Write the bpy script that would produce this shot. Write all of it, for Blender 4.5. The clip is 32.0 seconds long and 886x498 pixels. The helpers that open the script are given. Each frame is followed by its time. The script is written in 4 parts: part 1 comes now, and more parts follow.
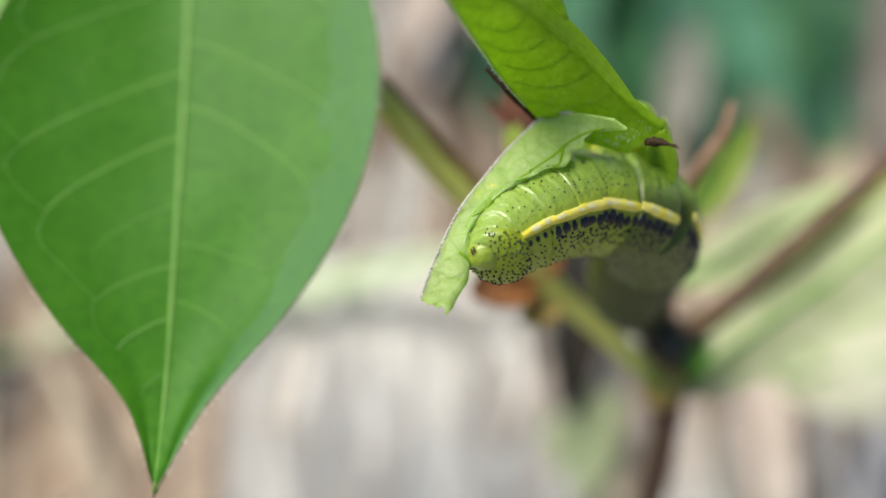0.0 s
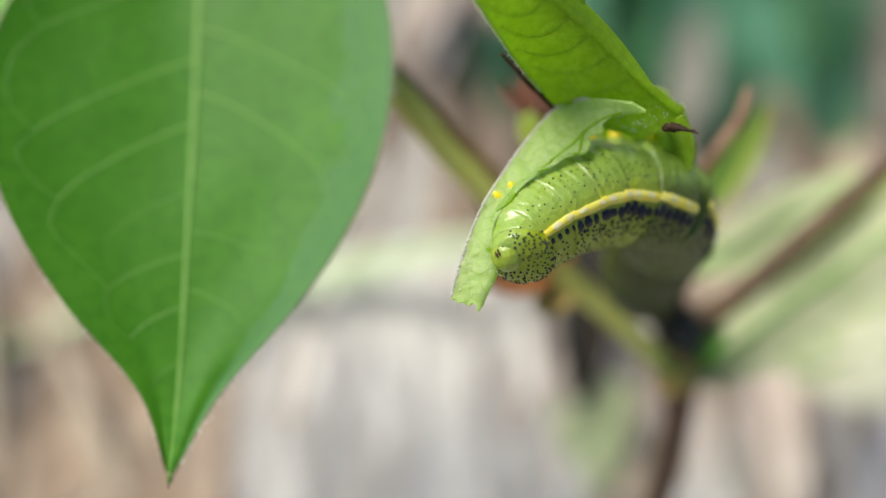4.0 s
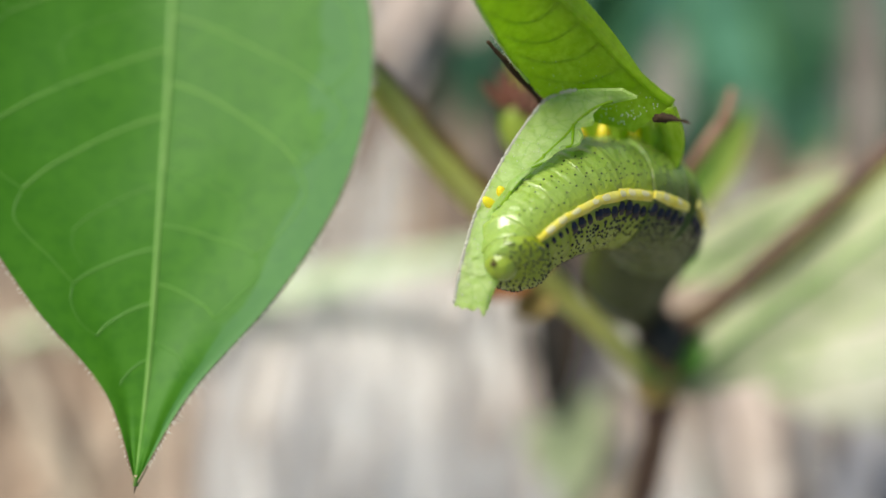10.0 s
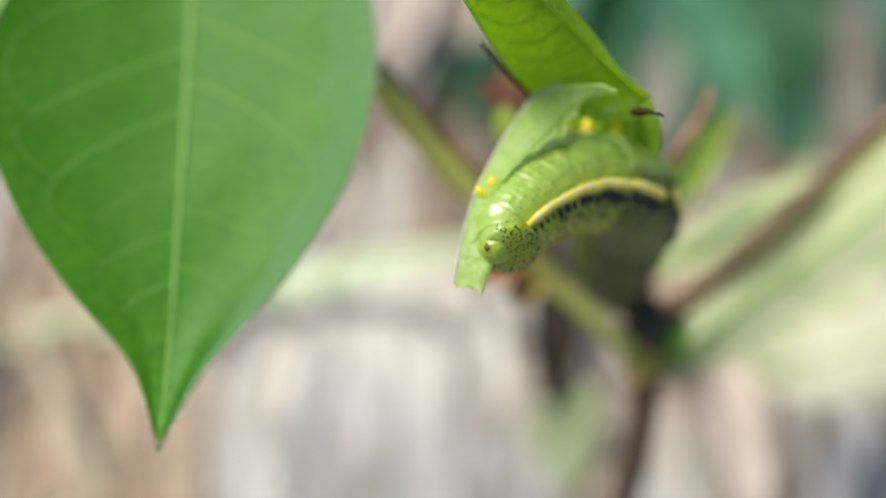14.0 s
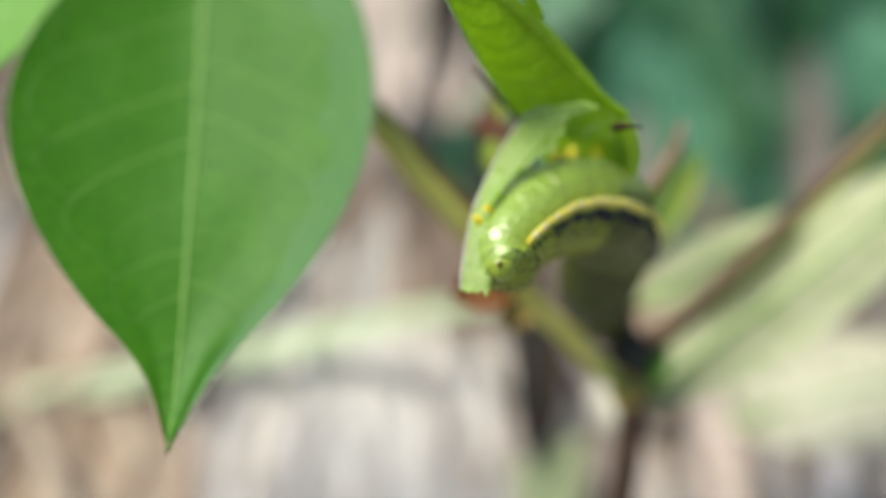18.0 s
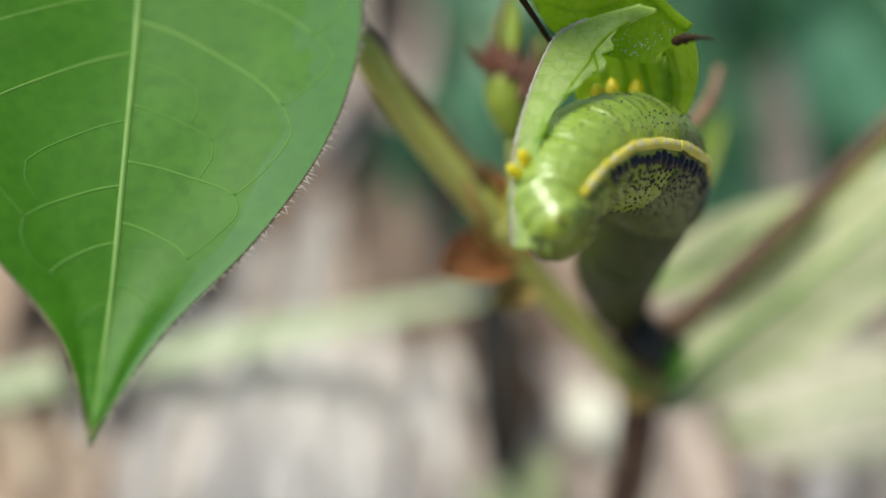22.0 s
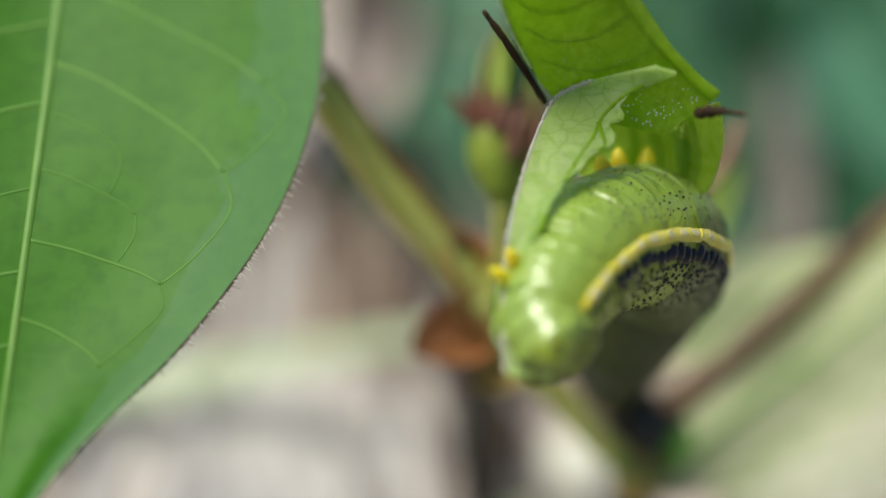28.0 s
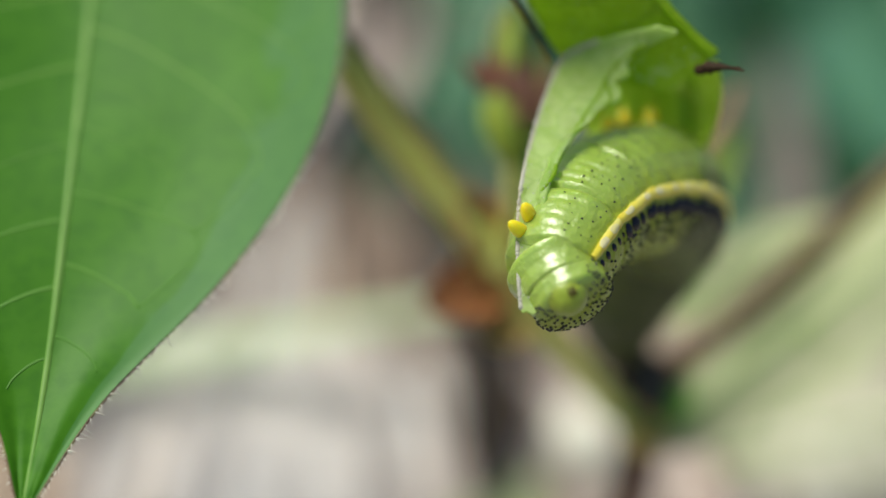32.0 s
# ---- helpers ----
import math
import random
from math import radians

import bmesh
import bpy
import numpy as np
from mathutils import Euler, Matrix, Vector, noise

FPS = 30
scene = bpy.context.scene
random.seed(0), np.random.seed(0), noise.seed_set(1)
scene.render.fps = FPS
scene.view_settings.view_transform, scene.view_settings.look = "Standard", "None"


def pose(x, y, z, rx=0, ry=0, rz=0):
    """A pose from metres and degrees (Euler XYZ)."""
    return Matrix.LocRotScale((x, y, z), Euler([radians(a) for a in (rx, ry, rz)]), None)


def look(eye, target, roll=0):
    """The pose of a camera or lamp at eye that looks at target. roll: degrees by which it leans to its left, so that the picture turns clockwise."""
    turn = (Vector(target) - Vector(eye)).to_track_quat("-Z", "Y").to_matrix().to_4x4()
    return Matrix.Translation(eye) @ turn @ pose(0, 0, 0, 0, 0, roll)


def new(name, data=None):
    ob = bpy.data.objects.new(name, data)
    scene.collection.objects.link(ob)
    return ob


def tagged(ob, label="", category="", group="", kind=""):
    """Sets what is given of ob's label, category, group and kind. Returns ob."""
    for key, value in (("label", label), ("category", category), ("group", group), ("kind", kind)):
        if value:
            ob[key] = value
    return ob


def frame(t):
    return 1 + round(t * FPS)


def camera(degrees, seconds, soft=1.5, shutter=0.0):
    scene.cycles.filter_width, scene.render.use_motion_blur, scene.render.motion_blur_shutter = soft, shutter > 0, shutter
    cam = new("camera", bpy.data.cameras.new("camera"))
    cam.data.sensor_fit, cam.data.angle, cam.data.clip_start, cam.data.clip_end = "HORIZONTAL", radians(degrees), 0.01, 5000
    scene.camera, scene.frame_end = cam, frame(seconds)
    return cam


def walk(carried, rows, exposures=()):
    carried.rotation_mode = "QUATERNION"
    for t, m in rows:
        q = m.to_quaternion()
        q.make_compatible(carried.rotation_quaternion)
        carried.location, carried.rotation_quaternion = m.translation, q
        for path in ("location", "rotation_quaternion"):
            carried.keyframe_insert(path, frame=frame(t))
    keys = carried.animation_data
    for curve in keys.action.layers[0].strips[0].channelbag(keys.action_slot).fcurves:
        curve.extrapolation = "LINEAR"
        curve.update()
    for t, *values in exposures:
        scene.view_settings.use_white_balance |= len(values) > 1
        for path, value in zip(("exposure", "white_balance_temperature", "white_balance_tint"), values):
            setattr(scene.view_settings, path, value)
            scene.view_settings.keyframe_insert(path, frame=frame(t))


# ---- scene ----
cam = camera(46, 32.0, soft=1.5)
cam.data.dof.use_dof = True
cam.data.dof.aperture_fstop = 8.0
walk(cam, [
    (0, pose(-0.00000, 0.00000, 0.13000, 40.002, 0.001, 0.001)),
    (0.5, pose(0.00021, 0.00224, 0.12780, 40.122, 0.368, 0.238)),
    (1, pose(0.00023, 0.00161, 0.12879, 39.703, 0.083, -0.073)),
    (1.5, pose(-0.00019, -0.00015, 0.13103, 39.407, 0.665, 0.493)),
    (2, pose(-0.00045, -0.00147, 0.13230, 39.696, -0.466, -0.751)),
    (2.5, pose(-0.00076, -0.00310, 0.13463, 41.098, -0.069, -0.585)),
    (3, pose(-0.00080, -0.00318, 0.13464, 39.827, 0.325, -0.168)),
    (3.5, pose(-0.00046, -0.00102, 0.13214, 39.419, 0.412, 0.073)),
    (5.5, pose(-0.00289, 0.00112, 0.12717, 40.276, -1.129, -1.023)),
    (6, pose(-0.00183, 0.00100, 0.12773, 40.638, -1.201, -1.238)),
    (6.5, pose(-0.00293, 0.00033, 0.12656, 40.664, -0.805, -0.933)),
    (7, pose(-0.00252, 0.00035, 0.12754, 40.404, -1.184, -1.077)),
    (7.5, pose(-0.00319, -0.00080, 0.12714, 40.911, -1.044, -1.007)),
    (8, pose(-0.00307, -0.00110, 0.12514, 40.872, -0.998, -0.690)),
    (8.5, pose(-0.00227, 0.00069, 0.12477, 41.067, -1.001, -0.656)),
    (9, pose(-0.00233, 0.00132, 0.12590, 41.234, -1.214, -0.912)),
    (9.5, pose(-0.00391, -0.00006, 0.12644, 41.617, -1.272, -0.827)),
    (10, pose(-0.00217, -0.00006, 0.12624, 41.122, -1.695, -1.057)),
    (10.5, pose(-0.00065, -0.00069, 0.12717, 40.860, -1.604, -1.189)),
    (11, pose(-0.00269, -0.00217, 0.12877, 41.349, -1.550, -1.068)),
    (11.5, pose(-0.00182, -0.00198, 0.12895, 40.840, -1.760, -1.141)),
    (12, pose(-0.00008, -0.00334, 0.12962, 41.125, -1.670, -1.048)),
    (12.5, pose(-0.00297, -0.00599, 0.12961, 41.453, -1.551, -0.959)),
    (13, pose(0.00112, -0.00491, 0.13030, 41.111, -1.443, -0.740)),
    (13.5, pose(0.00155, -0.00552, 0.12975, 41.785, -0.953, -0.357)),
    (14, pose(-0.00162, -0.00530, 0.12958, 41.606, -1.360, -0.800)),
    (14.5, pose(-0.00066, -0.00474, 0.12920, 41.586, -1.586, -1.074)),
    (16.5, pose(-0.00323, -0.00470, 0.12888, 42.635, -1.209, -1.448)),
    (17, pose(-0.00247, -0.00853, 0.12957, 43.299, -1.597, -2.558)),
    (17.5, pose(-0.00408, -0.01162, 0.12782, 44.887, -1.066, -1.978)),
    (18, pose(-0.00354, -0.01389, 0.12762, 47.991, -2.071, -2.286)),
    (18.5, pose(-0.00738, -0.01450, 0.12562, 51.215, -2.945, -1.984)),
    (19, pose(-0.00840, -0.01286, 0.12644, 52.079, -3.456, -2.776)),
    (19.5, pose(-0.00572, -0.00920, 0.11276, 50.434, -4.117, -3.796)),
    (20, pose(-0.00959, -0.00902, 0.11414, 51.346, -4.905, -4.523)),
    (20.5, pose(-0.00938, -0.00787, 0.11241, 50.995, -4.737, -4.441)),
    (21, pose(-0.01076, -0.00839, 0.11294, 51.199, -5.100, -4.171)),
    (21.5, pose(-0.00991, -0.00679, 0.11381, 50.755, -6.045, -4.879)),
    (22, pose(-0.00878, -0.00515, 0.11193, 50.343, -6.469, -5.418)),
    (22.5, pose(-0.01004, -0.00339, 0.11108, 49.765, -7.002, -5.395)),
    (23, pose(-0.00609, -0.00019, 0.10960, 49.609, -7.645, -6.091)),
    (23.5, pose(-0.00715, 0.00585, 0.10738, 48.673, -7.660, -5.298)),
    (24, pose(-0.00679, 0.00477, 0.10613, 48.519, -7.441, -5.236)),
    (24.5, pose(-0.00916, 0.00417, 0.10383, 49.474, -6.779, -6.172)),
    (26.5, pose(-0.00846, 0.00434, 0.10739, 49.241, -8.346, -6.697)),
    (27, pose(-0.00721, 0.00689, 0.10701, 48.426, -8.719, -6.352)),
    (27.5, pose(-0.00656, 0.00705, 0.11021, 48.574, -8.500, -5.408)),
    (28, pose(-0.00693, 0.00710, 0.11022, 48.873, -8.053, -5.439)),
    (28.5, pose(-0.00726, 0.00272, 0.11253, 49.122, -8.131, -5.819)),
    (29, pose(-0.00820, 0.00070, 0.11300, 48.865, -8.141, -5.912)),
    (29.5, pose(-0.00879, 0.00092, 0.11194, 48.909, -8.074, -5.836)),
    (30, pose(-0.00892, 0.00220, 0.11094, 48.672, -7.568, -4.934)),
    (30.5, pose(-0.00756, -0.00092, 0.11270, 49.242, -8.436, -6.010)),
    (31, pose(-0.00855, -0.00104, 0.11328, 48.838, -8.071, -5.860)),
    (31.5, pose(-0.01011, 0.00034, 0.11143, 49.255, -8.405, -6.391)),
    (32, pose(-0.00799, 0.00300, 0.11049, 48.723, -7.854, -5.327)),
], exposures=[(0, 0.32, 6750, -2), (9, 0.27, 6750, -2), (13, 0.4, 6750, -2), (18, 0.32, 6750, -2), (20, 0.2, 6750, -2), (28, 0.03, 6750, -2), (32, 0.08, 6750, -2)])


# ---------------------------------------------------------------- light
world = bpy.data.worlds.new("world")
scene.world = world
world.use_nodes = True
wn = world.node_tree.nodes
sky = wn.new("ShaderNodeTexSky")
sky.sky_type = "NISHITA"
sky.sun_disc = False
sky.sun_elevation, sky.sun_rotation = radians(58), radians(-68)
sky.dust_density = 3.0
wn["Background"].inputs["Strength"].default_value = 0.09
world.node_tree.links.new(sky.outputs[0], wn["Background"].inputs[0])
sun = new("sun", bpy.data.lights.new("sun", "SUN"))
sun.data.energy, sun.data.angle, sun.data.color = 3.3, radians(30), (1.0, 0.96, 0.91)
sun.matrix_world = look((-0.5, 0.2, 0.86), (0, 0, 0))

# ---------------------------------------------------------------- frame of the plant
PITCH = radians(50)
EX = Vector((1, 0, 0))
DOWN = Vector((0, -math.sin(PITCH), -math.cos(PITCH)))
AWAY = Vector((0, math.cos(PITCH), -math.sin(PITCH)))
TOP = Vector((0, 0, 0.13))


def V(x, y, z):
    """Centimetres to the side, down the leaning plane and away from it, as a place in the world."""
    return TOP + (EX * x + DOWN * y + AWAY * z) * 0.01


def D(x, y, z):
    return EX * x + DOWN * y + AWAY * z


# ---------------------------------------------------------------- materials
def material(name, base, rough=0.5, spots=None, scale=300.0, bump=0.0, bump_scale=900.0, sss=0.0, trans=0.0, metal=0.0, spec=0.5, coat=0.0, random_mix=0.0, net=0.0, net_colour=(0.2, 0.4, 0.07)):
    """Base colour mixed with spots colours by noise at two scales; bump; optional subsurface and leaf translucency."""
    m = bpy.data.materials.new(name)
    m.use_nodes = True
    nt = m.node_tree
    n, l = nt.nodes, nt.links
    b = n["Principled BSDF"]
    b.inputs["Roughness"].default_value = rough
    b.inputs["Metallic"].default_value = metal
    b.inputs["Specular IOR Level"].default_value = spec
    b.inputs["Coat Weight"].default_value = coat
    b.inputs["Coat Roughness"].default_value = 0.35
    co = n.new("ShaderNodeTexCoord")
    out = None
    col = n.new("ShaderNodeRGB")
    col.outputs[0].default_value = (*base, 1)
    out = col.outputs[0]
    for k, s in enumerate(spots or ()):
        tex = n.new("ShaderNodeTexNoise")
        tex.inputs["Scale"].default_value = scale * (1, 4.3, 0.3)[k % 3]
        tex.inputs["Detail"].default_value = 4
        l.new(co.outputs["Object"], tex.inputs["Vector"])
        ramp = n.new("ShaderNodeValToRGB")
        ramp.color_ramp.elements[0].position = 0.42
        ramp.color_ramp.elements[1].position = 0.68
        l.new(tex.outputs["Fac"], ramp.inputs[0])
        mix = n.new("ShaderNodeMix")
        mix.data_type = "RGBA"
        l.new(ramp.outputs[0], mix.inputs["Factor"])
        l.new(out, mix.inputs["A"])
        mix.inputs["B"].default_value = (*s, 1)
        out = mix.outputs["Result"]
    if net:
        vor = n.new("ShaderNodeTexVoronoi")
        vor.feature = "DISTANCE_TO_EDGE"
        vor.inputs["Scale"].default_value = net
        warp = n.new("ShaderNodeTexNoise")
        warp.inputs["Scale"].default_value = net * 0.6
        add = n.new("ShaderNodeVectorMath")
        add.operation = "MULTIPLY_ADD"
        add.inputs[1].default_value = (0.0008, 0.0008, 0.0008)
        l.new(co.outputs["Object"], warp.inputs["Vector"])
        l.new(warp.outputs["Color"], add.inputs[0])
        l.new(co.outputs["Object"], add.inputs[2])
        l.new(add.outputs[0], vor.inputs["Vector"])
        line = n.new("ShaderNodeMapRange")
        line.inputs["From Min"].default_value, line.inputs["From Max"].default_value = 0.0, 0.09
        line.inputs["To Min"].default_value, line.inputs["To Max"].default_value = 0.38, 0.0
        l.new(vor.outputs["Distance"], line.inputs["Value"])
        mix = n.new("ShaderNodeMix")
        mix.data_type = "RGBA"
        l.new(line.outputs[0], mix.inputs["Factor"])
        l.new(out, mix.inputs["A"])
        mix.inputs["B"].default_value = (*net_colour, 1)
        out = mix.outputs["Result"]
    if random_mix:
        info = n.new("ShaderNodeNewGeometry")
        hsv = n.new("ShaderNodeHueSaturation")
        mr = n.new("ShaderNodeMapRange")
        mr.inputs["To Min"].default_value, mr.inputs["To Max"].default_value = 1 - random_mix, 1 + random_mix
        l.new(info.outputs["Random Per Island"], mr.inputs["Value"])
        l.new(mr.outputs[0], hsv.inputs["Value"])
        l.new(out, hsv.inputs["Color"])
        out = hsv.outputs[0]
    l.new(out, b.inputs["Base Color"])
    if bump:
        tex = n.new("ShaderNodeTexNoise")
        tex.inputs["Scale"].default_value = bump_scale
        tex.inputs["Detail"].default_value = 3
        l.new(co.outputs["Object"], tex.inputs["Vector"])
        bp = n.new("ShaderNodeBump")
        bp.inputs["Strength"].default_value = bump
        bp.inputs["Distance"].default_value = 0.0003
        l.new(tex.outputs["Fac"], bp.inputs["Height"])
        l.new(bp.outputs[0], b.inputs["Normal"])
    if sss:
        b.inputs["Subsurface Weight"].default_value = sss
        b.inputs["Subsurface Radius"].default_value = (0.7, 1.0, 0.25)
        b.inputs["Subsurface Scale"].default_value = 0.0012
    if trans:
        tr = n.new("ShaderNodeBsdfTranslucent")
        l.new(out, tr.inputs["Color"])
        ms = n.new("ShaderNodeMixShader")
        ms.inputs[0].default_value = trans
        l.new(b.outputs[0], ms.inputs[1])
        l.new(tr.outputs[0], ms.inputs[2])
        l.new(ms.outputs[0], n["Material Output"].inputs["Surface"])
    return m


LEAF = material("leaf_green", (0.066, 0.236, 0.0065), 0.5, [(0.082, 0.268, 0.011), (0.053, 0.206, 0.0055)], 220, 0.06, 2200, trans=0.28, spec=0.28, coat=0.08, net=560, net_colour=(0.076, 0.254, 0.011))


def painted_sheen(m):
    """A bluish sky sheen put into the colour outside the looped veins; its ragged inner border follows the leaf's own
    coordinates.
    """
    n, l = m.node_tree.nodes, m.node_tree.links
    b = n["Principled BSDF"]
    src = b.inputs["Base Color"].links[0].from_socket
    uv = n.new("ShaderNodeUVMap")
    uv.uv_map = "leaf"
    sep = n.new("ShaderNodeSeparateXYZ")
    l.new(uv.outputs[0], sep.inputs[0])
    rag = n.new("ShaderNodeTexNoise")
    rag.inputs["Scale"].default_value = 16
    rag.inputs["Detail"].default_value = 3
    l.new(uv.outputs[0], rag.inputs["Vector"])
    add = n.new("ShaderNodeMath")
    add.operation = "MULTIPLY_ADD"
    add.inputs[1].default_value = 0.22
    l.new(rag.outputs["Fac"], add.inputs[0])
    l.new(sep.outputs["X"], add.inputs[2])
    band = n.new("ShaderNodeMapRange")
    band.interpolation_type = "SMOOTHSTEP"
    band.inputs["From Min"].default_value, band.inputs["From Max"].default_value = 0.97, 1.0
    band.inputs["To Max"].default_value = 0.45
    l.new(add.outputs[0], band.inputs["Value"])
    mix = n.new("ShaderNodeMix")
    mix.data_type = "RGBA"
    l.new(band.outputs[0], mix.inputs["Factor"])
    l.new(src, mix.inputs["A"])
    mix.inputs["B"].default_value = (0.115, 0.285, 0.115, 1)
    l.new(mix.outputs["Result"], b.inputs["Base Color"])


painted_sheen(LEAF)
VEIN_MAIN = material("main_side_vein", (0.19, 0.4, 0.06), 0.5, [(0.17, 0.38, 0.05)], 500, trans=0.25)
VEIN_SOFT = material("side_vein", (0.125, 0.325, 0.03), 0.5, [(0.112, 0.31, 0.027)], 500, trans=0.25)
VEIN_FAINT = material("faint_side_vein", (0.09, 0.275, 0.016), 0.5, [(0.082, 0.262, 0.014)], 500, trans=0.25)
LEAF_VEIN = material("leaf_vein", (0.2, 0.39, 0.07), 0.5, [(0.15, 0.34, 0.045)], 500, trans=0.2)
LEAF_EDGE = material("leaf_margin", (0.36, 0.24, 0.19), 0.5, [(0.3, 0.3, 0.12), (0.16, 0.07, 0.06)], 300)
HAIR = material("hair", (0.8, 0.78, 0.72), 0.3, [(0.7, 0.66, 0.6)], 900, trans=0.5)
DEW = material("glistening_hair", (0.9, 0.9, 0.86), 0.15, [(0.85, 0.85, 0.8)], 900, trans=0.35, spec=1.0, coat=1.0)
UNDER = material("leaf_underside", (0.5, 0.7, 0.05), 0.42, [(0.56, 0.75, 0.09), (0.44, 0.64, 0.04)], 500, 0.5, 1700, trans=0.72, net=900, net_colour=(0.42, 0.64, 0.05))
FLAP = material("leaf_pale", (0.74, 0.88, 0.4), 0.4, [(0.8, 0.89, 0.52), (0.68, 0.84, 0.3)], 420, 1.0, 1100, trans=0.68, net=900, net_colour=(0.46, 0.68, 0.16))
LOBE = material("leaf_inner", (0.64, 0.8, 0.16), 0.4, [(0.7, 0.83, 0.24), (0.56, 0.74, 0.1)], 420, 0.6, 1500, trans=0.75)
BROWN = material("dry_brown", (0.03, 0.017, 0.01), 0.75, [(0.06, 0.035, 0.018)], 900, 0.6, 2500, spec=0.2)
RUST = material("rust_bract", (0.5, 0.19, 0.07), 0.6, [(0.58, 0.28, 0.1), (0.3, 0.09, 0.04)], 500, 0.4, 1500, trans=0.15)
TAN = material("tan_bract", (0.46, 0.34, 0.09), 0.6, [(0.54, 0.42, 0.14), (0.34, 0.2, 0.06)], 500, 0.4, 1500, trans=0.2)
STEM = material("stem_green", (0.6, 0.6, 0.14), 0.5, [(0.5, 0.5, 0.12), (0.62, 0.62, 0.2)], 300, 0.3, 1200)
STEM_DARK = material("stem_brown", (0.12, 0.06, 0.035), 0.6, [(0.2, 0.12, 0.05), (0.07, 0.03, 0.025)], 260, 0.4, 1200)
BARK = material("branch_bark", (0.24, 0.15, 0.06), 0.6, [(0.3, 0.22, 0.08), (0.14, 0.07, 0.035)], 260, 0.4, 1200)
BUD = material("bud_green", (0.3, 0.38, 0.05), 0.5, [(0.2, 0.3, 0.03)], 400, 0.3, 1500, trans=0.15)
SEPAL = material("sepal_red", (0.2, 0.08, 0.05), 0.55, [(0.14, 0.04, 0.03)], 500, 0.3, 1500)
PALE = material("pale_leaf", (0.68, 0.69, 0.45), 0.5, [(0.72, 0.73, 0.52), (0.54, 0.6, 0.32)], 90, 0.2, 500, trans=0.35)


# ---------------------------------------------------------------- helpers
def thing(name, loc, label="", category="", group="", kind=""):
    ob = new(name)
    ob.empty_display_size = 0.002
    ob.location = loc
    return tagged(ob, label, category, group, kind)


def part(name, bm, mat, parent=None, label="", shift=True, smooth=True):
    """Links a bmesh, built in the world's frame, as one mesh under its thing."""
    me = bpy.data.meshes.new(name)
    if smooth:
        for f in bm.faces:
            f.smooth = True
    bm.normal_update()
    bm.to_mesh(me)
    bm.free()
    me.materials.append(mat)
    ob = new(name, me)
    if parent is not None:
        ob.parent = parent
        if shift:
            base = Vector(parent.location)
            if parent.parent is not None:
                base = base + Vector(parent.parent.location)
            me.transform(Matrix.Translation(-base))
    if label:
        ob["label"] = label
    return ob


def catmull(pts, t):
    """A smooth curve through points; t from 0 to 1."""
    n = len(pts) - 1
    x = min(max(t, 0.0), 1.0) * n
    i = min(int(x), n - 1)
    f = x - i
    p0 = pts[i - 1] if i > 0 else pts[0] * 2 - pts[1]
    p1, p2 = pts[i], pts[i + 1]
    p3 = pts[i + 2] if i + 2 <= n else pts[n] * 2 - pts[n - 1]
    return 0.5 * ((2 * p1) + (p2 - p0) * f + (2 * p0 - 5 * p1 + 4 * p2 - p3) * f * f + (3 * p1 - p0 - 3 * p2 + p3) * f * f * f)


def curve_at(vals, t):
    """A smooth number through evenly spread values."""
    return catmull([Vector((v, 0, 0)) for v in vals], t).x


def tube(bm, pts, radii, n=10, rings=16, wobble=0.0, seed=0):
    """A capped tube through points; radii in metres, evenly spread along it."""
    rows = []
    prev = None
    for i in range(rings + 1):
        t = i / rings
        c = catmull(pts, t)
        d = (catmull(pts, min(t + 0.02, 1)) - catmull(pts, max(t - 0.02, 0))).normalized()
        ref = prev if prev is not None else (Vector((0, 0, 1)) if abs(d.z) < 0.9 else Vector((1, 0, 0)))
        side = (ref - d * ref.dot(d)).normalized()
        prev = side
        up = d.cross(side)
        r = curve_at(radii, t)
        row = []
        for k in range(n):
            a = 2 * math.pi * k / n
            rr = r * (1 + wobble * noise.noise(Vector((t * 9 + seed, math.cos(a), math.sin(a)))))
            row.append(bm.verts.new(c + (side * math.cos(a) + up * math.sin(a)) * rr))
        rows.append(row)
    for a, b in zip(rows, rows[1:]):
        for k in range(n):
            bm.faces.new((a[k], a[(k + 1) % n], b[(k + 1) % n], b[k]))
    bm.faces.new(rows[0][::-1])
    bm.faces.new(rows[-1])


